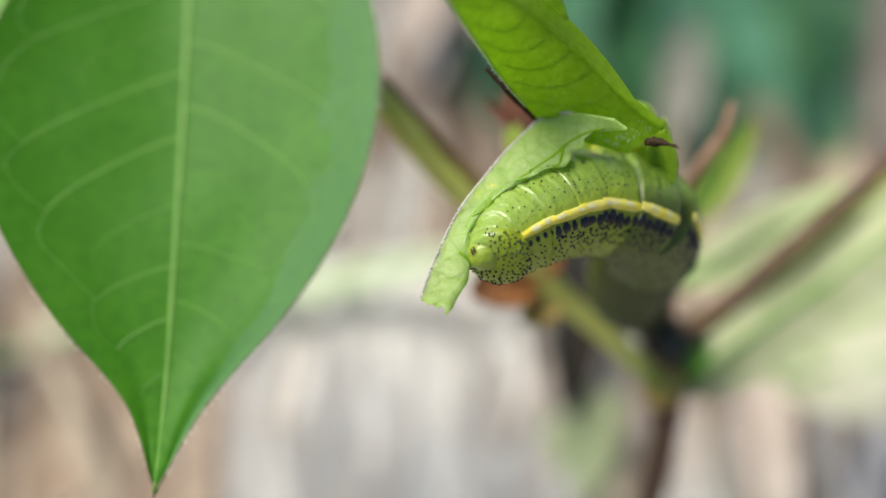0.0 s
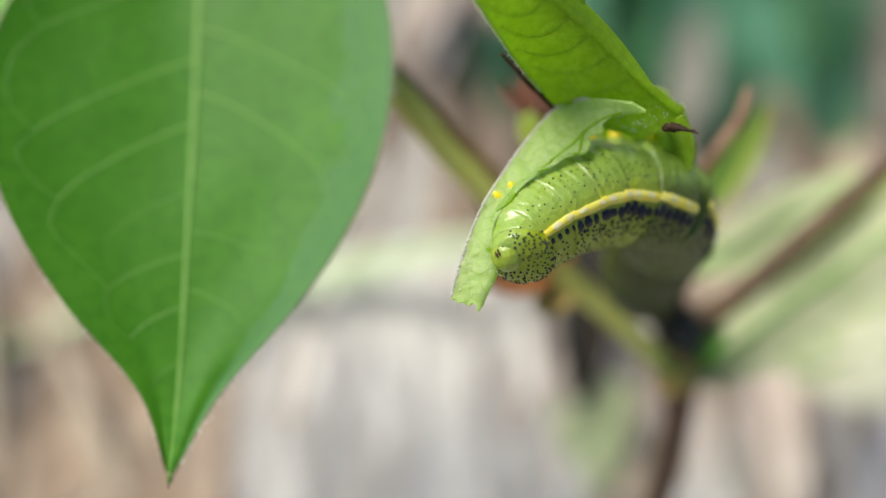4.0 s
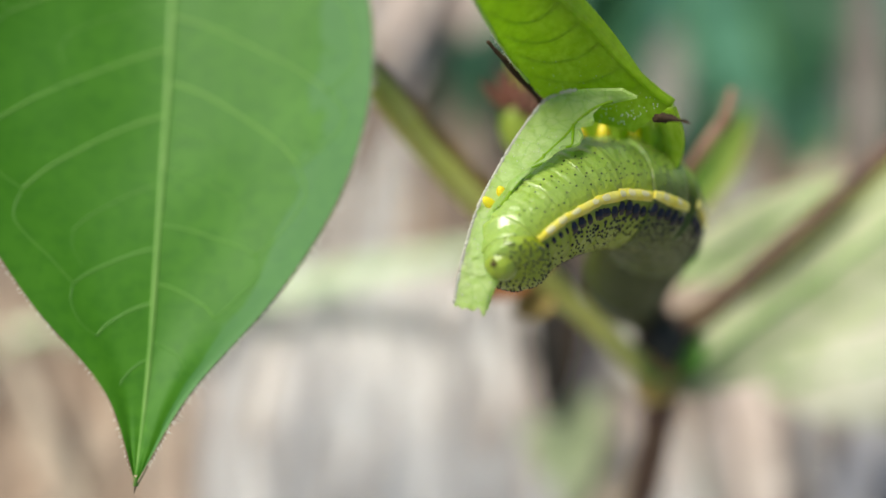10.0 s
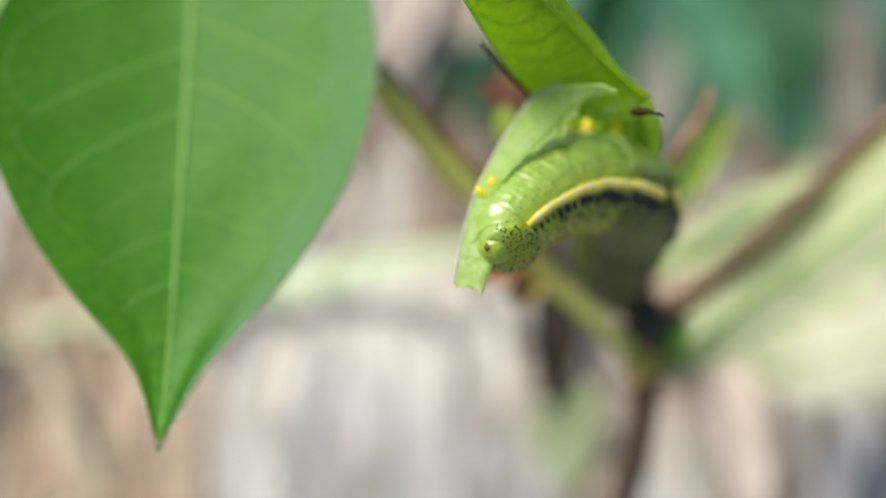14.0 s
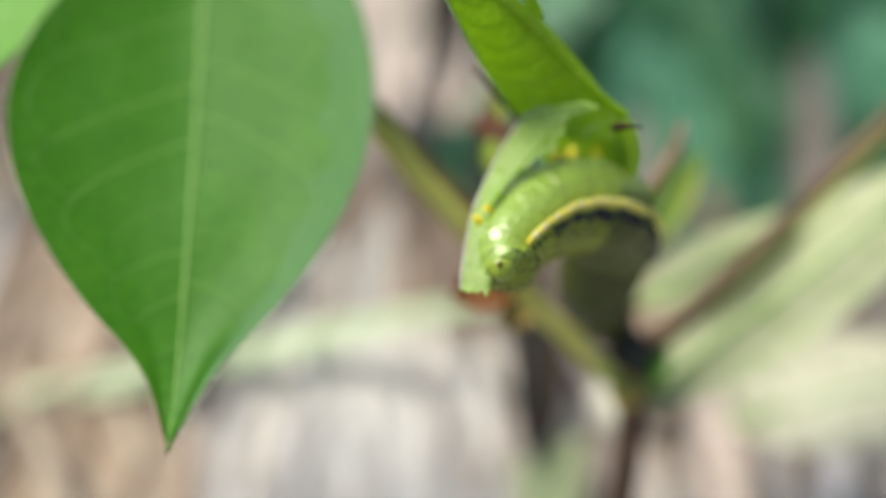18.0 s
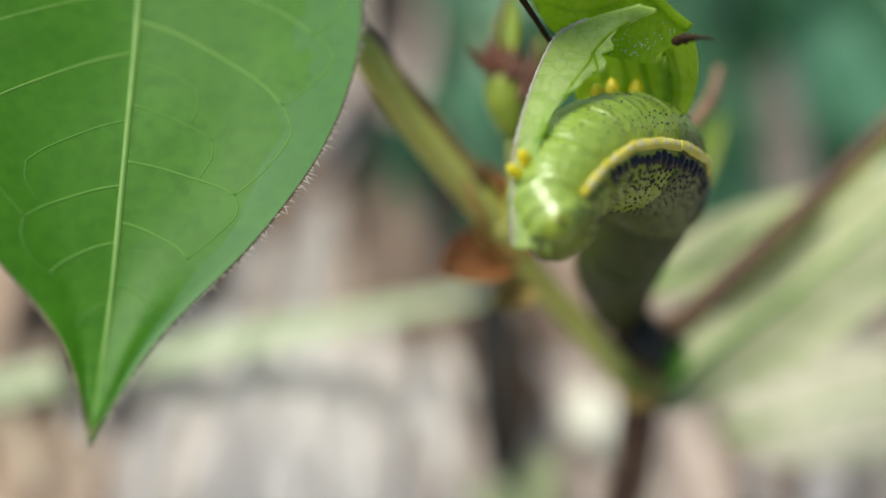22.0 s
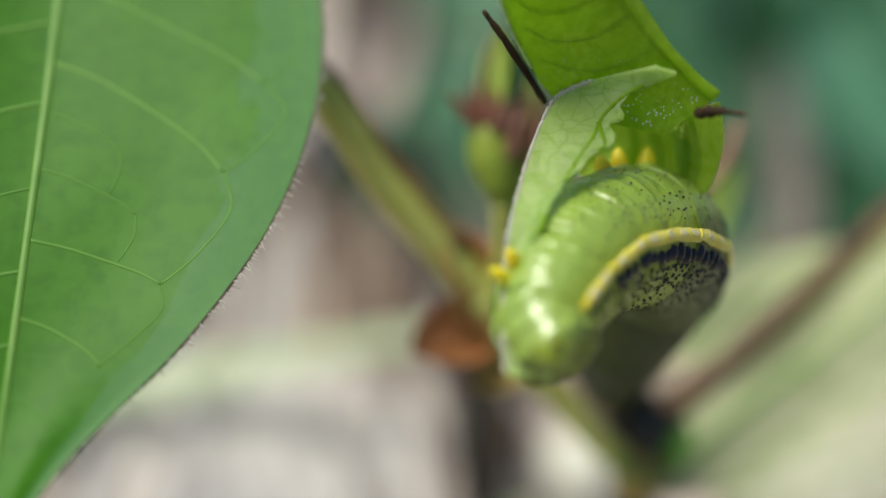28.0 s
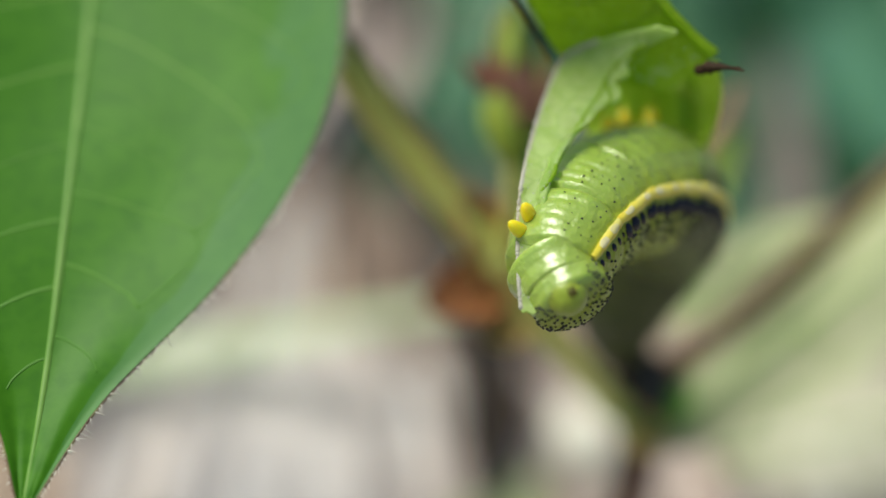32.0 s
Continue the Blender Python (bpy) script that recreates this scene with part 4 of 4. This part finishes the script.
GRASS = material("blade_green_straw", (0.76, 0.82, 0.62), 0.55, [(0.8, 0.85, 0.68), (0.68, 0.76, 0.52)], 90, 0.2, 400, trans=0.4)
CREAM = material("leaf_cream", (0.67, 0.64, 0.5), 0.55, [(0.74, 0.71, 0.59), (0.46, 0.44, 0.3)], 120, 0.2, 500, trans=0.2)
shrub_leaf("leaf", V(-3.1, -3.85, 8.7), V(-5.15, -0.75, 8.1), 0.027, D(-0.2, -0.5, -0.8), BRIGHT, "light green leaf beside the large one", 0.12)
shrub_leaf("leaf", V(2.15, 1.35, 9.7), V(5.9, -1.4, 9.65), 0.0118, D(-0.3, -0.5, -1), PALE, "long pale yellowish leaf behind the branch", 0.08, seed=1)
shrub_leaf("leaf", V(2.2, 0.35, 9.75), V(3.9, -0.62, 9.75), 0.0062, D(-0.3, -0.5, -1), PALE, "small pale leaf behind the branch", 0.1, seed=8)
shrub_leaf("leaf", V(2.03, 1.11, 9.35), V(2.38, 0.81, 9.3), 0.0042, D(-0.2, -0.6, -0.8), BRIGHT, "small fresh green leaf at the node", 0.3, seed=3)
shrub_leaf("leaf", V(2.2, -0.2, 9.4), V(2.75, -1.15, 9.2), 0.0035, D(0, 0, -1), BUD, "small upright green leaf", 0.3, seed=4)
shrub_leaf("leaf", V(3.9, 1.58, 12.2), V(6.8, 0.9, 12.1), 0.0185, D(-0.2, -0.64, -0.77), CREAM, "sunlit cream leaf lying on the ground", 0.15, seed=5)
shrub_leaf("leaf", V(1.74, 1.10, 9.1), V(2.10, 1.25, 9.15), 0.005, D(0, -0.3, -1), TAN, "small tan bract below the node", 0.2, seed=9)
shrub_leaf("leaf", V(0.7, 3.9, 13.3), V(2.2, 1.75, 13.0), 0.0132, D(-0.25, -0.64, -0.77), STRAW, "pale green leaf low on the shrub", 0.1, seed=6)
shrub_leaf("grass_blade", V(-7.88, 1.73, 15.00), V(1.68, -0.19, 13.70), 0.0047, D(0.0, -0.6, -0.8), GRASS, "long pale green grass blade lying across", 0.15, 0.02, seed=7, power=0.35, group="")


# ---------------------------------------------------------------- litter on the ground
def litter():
    tones = (("dry_grass", (0.5, 0.4, 0.32), "tan dry grass blades"), ("dry_grass", (0.66, 0.6, 0.6), "bleached greyish dry grass blades"), ("dry_grass", (0.2, 0.13, 0.1), "dark brown dry grass blades"), ("dry_grass", (0.3, 0.22, 0.18), "brown dry grass blades"), ("dry_grass", (0.045, 0.03, 0.025), "blackened rotting stalks"))
    for k, (name, tone, label) in enumerate(tones):
        rnd = random.Random(20 + k)
        bm = bmesh.new()
        count = (100, 80, 120, 120, 60)[k]
        for q in range(count):
            near, far = ((0.02, 0.12), (0.02, 0.09), (0.105, 0.36), (0.06, 0.36), (0.105, 0.36))[k]
            c = Vector((rnd.uniform(-0.13, 0.17), rnd.uniform(near, far), 0.001 + rnd.uniform(0, 0.009)))
            a = rnd.gauss(0, 0.32)
            if c.x > 0.004 and c.y > 0.118 - 0.1 * max(0, c.x - 0.03) and rnd.random() < 0.93:
                continue
            d = Vector((math.sin(a), math.cos(a), rnd.uniform(-0.1, 0.25))).normalized()
            length = rnd.uniform(0.03, 0.09)
            petal(bm, c - d * length / 2, c + d * length / 2, rnd.uniform(0.002, 0.006), Vector((rnd.uniform(-0.4, 0.4), 0, 1)), 0.5, 0.0003, 0.1, q, 0.4)
        m = material("dry_blade", tone, 0.75, [tuple(min(1, t * 1.25) for t in tone), tuple(t * 0.7 for t in tone)], 60, 0.5, 300, random_mix=0.25)
        tagged(part(name, bm, m), label, "dry grass", kind="stuff")


litter()
BLEACH = material("bleached_leaf", (0.8, 0.74, 0.73), 0.7, [(0.84, 0.79, 0.78), (0.66, 0.59, 0.57)], 70, 0.4, 400, trans=0.1)
PALE_GREY = material("pale_grey_leaf", (0.56, 0.53, 0.53), 0.75, [(0.62, 0.6, 0.6), (0.42, 0.39, 0.38)], 70, 0.4, 400)
GREY_DRY = material("greyed_leaf", (0.15, 0.13, 0.12), 0.75, [(0.2, 0.18, 0.165), (0.1, 0.085, 0.075)], 70, 0.4, 400)
DRY_PALE = material("pale_dry_leaf", (0.24, 0.235, 0.21), 0.75, [(0.29, 0.285, 0.25), (0.18, 0.17, 0.15)], 70, 0.4, 400)
DARK_DRY = material("dark_dry_leaf", (0.17, 0.12, 0.095), 0.8, [(0.24, 0.18, 0.15), (0.1, 0.065, 0.05)], 70, 0.5, 400)
DRY = material("dry_leaf", (0.4, 0.29, 0.22), 0.75, [(0.5, 0.4, 0.33), (0.28, 0.18, 0.13)], 70, 0.5, 400)


def fallen(x, y, length, width, turn, mat, label, h=0.012, seed=0):
    a = radians(turn)
    d = Vector((math.sin(a), math.cos(a), 0.1)) * length * 0.5
    c = Vector((x, y, h * 0.6))
    ob = thing("fallen_leaf", c, label, "dry leaf", "fallen leaves")
    bm = bmesh.new()
    petal(bm, c - d, c + d, width, Vector((0.1, -0.3, 1)), 0.3, 0.0003, 0.08, seed, 0.6)
    part("blade", bm, mat, ob)
    bm = bmesh.new()
    tube(bm, [c - d * 1.15, c - d * 0.3 + Vector((0, 0, 0.0005)), c + d * 0.95], [0.0005, 0.0004, 0.0001], 6, 12)
    part("midrib", bm, DRY, ob)


fallen(-0.021, 0.075, 0.05, 0.011, 8, BLEACH, "bleached whitish dead leaf", 0.018, 1)
fallen(-0.011, 0.07, 0.055, 0.013, 2, BLEACH, "bleached whitish dead leaf", 0.02, 14)
fallen(-0.002, 0.073, 0.05, 0.011, -6, BLEACH, "bleached whitish dead leaf", 0.018, 15)
fallen(0.009, 0.07, 0.045, 0.012, -10, BLEACH, "bleached pinkish white dead leaf", 0.014, 2)
fallen(0.03, 0.07, 0.04, 0.012, 5, DRY, "curled tan dead leaf", 0.014, 3)
fallen(-0.045, 0.075, 0.045, 0.018, 20, DRY, "curled tan dead leaf", 0.014, 4)
fallen(0.055, 0.075, 0.035, 0.014, 10, DARK_DRY, "dark brown dead leaf", 0.014, 5)
fallen(-0.006, 0.162, 0.065, 0.018, 4, PALE_GREY, "long bleached grey dead leaf", 0.022, 6)
fallen(-0.012, 0.124, 0.05, 0.02, -6, DARK_DRY, "brown crumpled dead leaf", 0.016, 9)
fallen(0.006, 0.12, 0.05, 0.016, 8, DARK_DRY, "brown crumpled dead leaf", 0.016, 10)
fallen(-0.028, 0.125, 0.055, 0.02, 10, DARK_DRY, "brown crumpled dead leaf", 0.016, 11)
fallen(0.035, 0.1, 0.035, 0.012, -8, DRY, "tan crumpled dead leaf", 0.016, 12)
fallen(-0.055, 0.105, 0.05, 0.02, 0, DRY, "brown crumpled dead leaf", 0.016, 13)
fallen(0.068, 0.125, 0.06, 0.0085, 15, GREY_DRY, "long greyed dead leaf standing up", 0.04, 8)
fallen(0.0385, 0.129, 0.028, 0.0075, 15, DRY_PALE, "short pale dead leaf standing up", 0.03, 16)
# the next two dark leaves stand in for shade below the stems
fallen(0.03, 0.098, 0.035, 0.012, 6, DARK_DRY, "dark brown crumpled leaf put in for shade on the litter", 0.015, 21)
fallen(0.012, 0.104, 0.03, 0.009, -4, DARK_DRY, "dark brown crumpled leaf put in for shade on the litter", 0.015, 22)
bleached = random.Random(61)
for k in range(40):
    fallen(bleached.uniform(-0.022, 0.013), bleached.uniform(0.042, 0.068), bleached.uniform(0.035, 0.06), bleached.uniform(0.006, 0.013), bleached.gauss(2, 6), BLEACH, "long bleached whitish dead leaf", bleached.uniform(0.013, 0.019), 40 + k)
for k in range(9):
    fallen(bleached.uniform(-0.035, 0.01), bleached.uniform(0.08, 0.1), bleached.uniform(0.04, 0.07), bleached.uniform(0.005, 0.009), bleached.gauss(2, 7), (BLEACH, DRY, PALE_GREY)[k % 3], ("bleached whitish dead leaf", "curled tan dead leaf", "bleached grey dead leaf")[k % 3], bleached.uniform(0.013, 0.017), 90 + k)
PINK_DRY = material("pinkish_dry_leaf", (0.6, 0.49, 0.45), 0.75, [(0.68, 0.58, 0.54), (0.44, 0.34, 0.3)], 70, 0.4, 400)
fallen(0.018, 0.074, 0.04, 0.009, 3, PINK_DRY, "pinkish tan dead leaf", 0.017, 23)
fallen(0.029, 0.071, 0.04, 0.009, -3, PINK_DRY, "pinkish tan dead leaf", 0.017, 24)
fallen(0.041, 0.068, 0.035, 0.009, 6, PINK_DRY, "pinkish tan dead leaf", 0.017, 25)
fallen(-0.006, 0.052, 0.05, 0.012, 2, BLEACH, "bleached whitish dead leaf", 0.016, 26)
fallen(-0.018, 0.053, 0.05, 0.012, 7, BLEACH, "bleached whitish dead leaf", 0.016, 27)
fallen(0.006, 0.051, 0.05, 0.011, -5, PINK_DRY, "pinkish tan dead leaf", 0.016, 28)
fallen(-0.026, 0.07, 0.04, 0.013, 4, PINK_DRY, "pinkish tan dead leaf", 0.013, 29)
fallen(-0.015, 0.08, 0.04, 0.012, -3, PINK_DRY, "pinkish tan dead leaf", 0.013, 30)
fallen(0.003, 0.082, 0.035, 0.012, 5, PINK_DRY, "pinkish tan dead leaf", 0.013, 31)
fallen(0.014, 0.08, 0.035, 0.01, -6, BLEACH, "bleached whitish dead leaf", 0.013, 32)
# dark leaf added for the shade under the caterpillar
fallen(0.021, 0.095, 0.03, 0.012, 4, DARK_DRY, "dark brown crumpled leaf put in for shade on the litter", 0.018, 33)
fallen(-0.035, 0.055, 0.05, 0.012, 5, DRY, "curled tan dead leaf", 0.014, 17)
fallen(-0.05, 0.06, 0.05, 0.014, -5, DRY, "curled tan dead leaf", 0.014, 18)
fallen(0.022, 0.062, 0.04, 0.009, 4, DRY_PALE, "greyish pale dead leaf", 0.014, 19)
fallen(0.033, 0.058, 0.04, 0.008, -4, DRY_PALE, "greyish pale dead leaf", 0.014, 20)
for k in range(14):
    fallen(bleached.uniform(0.008, 0.032), bleached.uniform(0.044, 0.072), bleached.uniform(0.025, 0.045), bleached.uniform(0.006, 0.01), bleached.gauss(2, 6), (PINK_DRY, BLEACH)[k % 2], ("pinkish tan dead leaf", "bleached whitish dead leaf")[k % 2], bleached.uniform(0.014, 0.018), 110 + k)
for k, (x, y) in enumerate(((-0.02, 0.165), (-0.012, 0.185), (-0.003, 0.17), (0.004, 0.19), (0.01, 0.175))):
    fallen(x, y, 0.06, 0.012, 4, PINK_DRY, "long pinkish tan dead leaf", 0.03, 130 + k)


def pebble():
    c = Vector((0.03, 0.0795, 0.013))
    ob = thing("pebble", c, "smooth pale cream pebble", "stone")
    bm = bmesh.new()
    bmesh.ops.create_icosphere(bm, subdivisions=3, radius=0.0046)
    for v in bm.verts:
        v.co *= 1 + 0.12 * noise.noise(v.co * 260)
        v.co = Vector((v.co.x * 0.95, v.co.y * 1.15, v.co.z * 0.8)) + c
    part("stone", bm, material("pebble_stone", (0.84, 0.8, 0.68), 0.6, [(0.76, 0.7, 0.56), (0.88, 0.86, 0.8)], 200, 0.3, 900), ob)


pebble()


def dark_gaps():
    # Near-black sheets added in place of the dark gaps between the litter
    m = material("gap_sheet", (0.016, 0.014, 0.012), 0.85, [(0.03, 0.022, 0.018)], 90, 0.5, 400)
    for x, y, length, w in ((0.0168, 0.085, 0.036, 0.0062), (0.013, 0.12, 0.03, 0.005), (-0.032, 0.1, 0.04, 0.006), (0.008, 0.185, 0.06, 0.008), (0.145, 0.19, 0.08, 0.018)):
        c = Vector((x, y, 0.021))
        ob = thing("gap_sheet", c, "near-black sheet in place of a dark gap in the litter", "stalk", "rotting stalks")
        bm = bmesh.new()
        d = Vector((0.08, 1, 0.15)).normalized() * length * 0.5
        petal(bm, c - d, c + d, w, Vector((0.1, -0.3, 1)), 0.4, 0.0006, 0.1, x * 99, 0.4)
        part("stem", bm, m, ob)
        bm = bmesh.new()
        petal(bm, c - d * 0.9 + Vector((w * 0.3, 0, 0.0008)), c + d * 0.2 + Vector((w * 0.6, 0, 0.001)), w * 0.5, Vector((0.4, -0.2, 1)), 0.6, 0.0004, 0.1, x * 77, 0.5)
        part("edge_strip", bm, BROWN, ob, "brown strip added along the dark sheet")


dark_gaps()


# ---------------------------------------------------------------- green plants in the distance
def far_plants():
    rnd = random.Random(77)
    rows = ((0.034, 0.142, 0.05, 0.016), (0.05, 0.132, 0.07, 0.024), (0.066, 0.138, 0.075, 0.026), (0.085, 0.13, 0.08, 0.028), (0.103, 0.14, 0.09, 0.03), (0.122, 0.135, 0.09, 0.03), (0.03, 0.175, 0.07, 0.014), (0.058, 0.168, 0.09, 0.03), (0.082, 0.172, 0.1, 0.034), (0.11, 0.18, 0.1, 0.036), (0.14, 0.17, 0.11, 0.036), (0.044, 0.205, 0.1, 0.024), (0.075, 0.215, 0.11, 0.036), (0.105, 0.225, 0.11, 0.036), (0.018, 0.135, 0.04, 0.013), (0.012, 0.16, 0.05, 0.014))
    rows += ((0.06, 0.128, 0.04, 0.02), (0.08, 0.126, 0.05, 0.024), (0.1, 0.13, 0.05, 0.024), (0.042, 0.134, 0.04, 0.016), (0.026, 0.168, 0.05, 0.02), (0.022, 0.152, 0.04, 0.016), (0.014, 0.14, 0.045, 0.012), (0.02, 0.17, 0.06, 0.016), (0.032, 0.155, 0.06, 0.022), (0.075, 0.15, 0.08, 0.034), (0.095, 0.16, 0.09, 0.036), (0.12, 0.16, 0.09, 0.036), (0.14, 0.14, 0.09, 0.034), (0.09, 0.12, 0.05, 0.026), (0.11, 0.115, 0.05, 0.026), (0.012, 0.13, 0.045, 0.014), (0.021, 0.126, 0.045, 0.015), (0.066, 0.19, 0.1, 0.034), (0.09, 0.2, 0.1, 0.036))
    for k, (x, y, length, width) in enumerate(rows):
        base = Vector((x, y - 0.012, 0.0))
        tip = base + Vector((rnd.uniform(-0.015, 0.015), 0.55 * length, 0.4 * length))
        shrub_leaf("broad_leaf", base, tip, width, Vector((rnd.uniform(-0.5, 0.5), -0.6, 0.9)), TEAL if k % 5 in (1, 3) else DEEP, "dark green broad leaf rising from the ground", 0.3, 0.05, k, 0.5, 0.0, "broad green leaves")


far_plants()


# ---------------------------------------------------------------- what moves
def motions():
    drops = ((0, -0.11), (3, 0.02), (6, 0.18), (9, 0.27), (12, 0.3), (14.5, 0.35), (16.5, 0.46), (18, 0.62), (20, 0.82), (22, 0.9), (24.5, 0.9), (26.5, 0.88), (28, 0.9), (30, 0.96), (32, 1.0))
    back = Matrix.Translation(-CAT_BASE)
    for k, ob in enumerate(CAT_PIECES[:9]):
        walk(ob, [(t, back @ spine_pose(spine(d), k, d)) for t, d in drops])
    hinge = Matrix.Translation(V(*HINGE) - Vector(EATEN.location))
    swing = ((0, 9), (3, 7), (6, 1), (9, 0), (13, -1), (16.5, -3), (18, -4), (20, -7), (22, -10), (26.5, -11), (30, -12), (32, -12))
    axis = D(0, 0, 1)
    pulls = ((0, 6.5), (1, 6.5), (2.2, 6.35), (2.6, 6.0), (3, 5.95), (3.5, 6.3), (5.5, 6.55), (6, 6.6), (8, 6.7), (9, 6.85), (10, 6.6), (12, 6.35), (13, 6.1), (14, 6.1), (16.5, 6.3), (17, 6.2), (17.5, 5.95), (18, 5.8), (19, 5.65), (19.2, 5.9), (19.5, 6.6), (20, 6.6), (21, 6.6), (22, 6.85), (22.6, 7.0), (23, 7.45), (23.5, 8.4), (24, 7.3), (24.3, 6.5), (24.5, 6.4), (26.5, 6.75), (27, 6.95), (27.5, 8.2), (27.7, 8.1), (28, 6.85), (28.2, 7.0), (28.5, 6.25), (29, 6.2), (31, 6.15), (31.6, 6.3), (32, 6.35))
    walk(FOCUS, [(t, Matrix.Translation(V(0.9, 0, z))) for t, z in pulls])
    walk(FLAP_OB, [(t, hinge @ Matrix.Rotation(radians(a), 4, axis)) for t, a in swing])


motions()
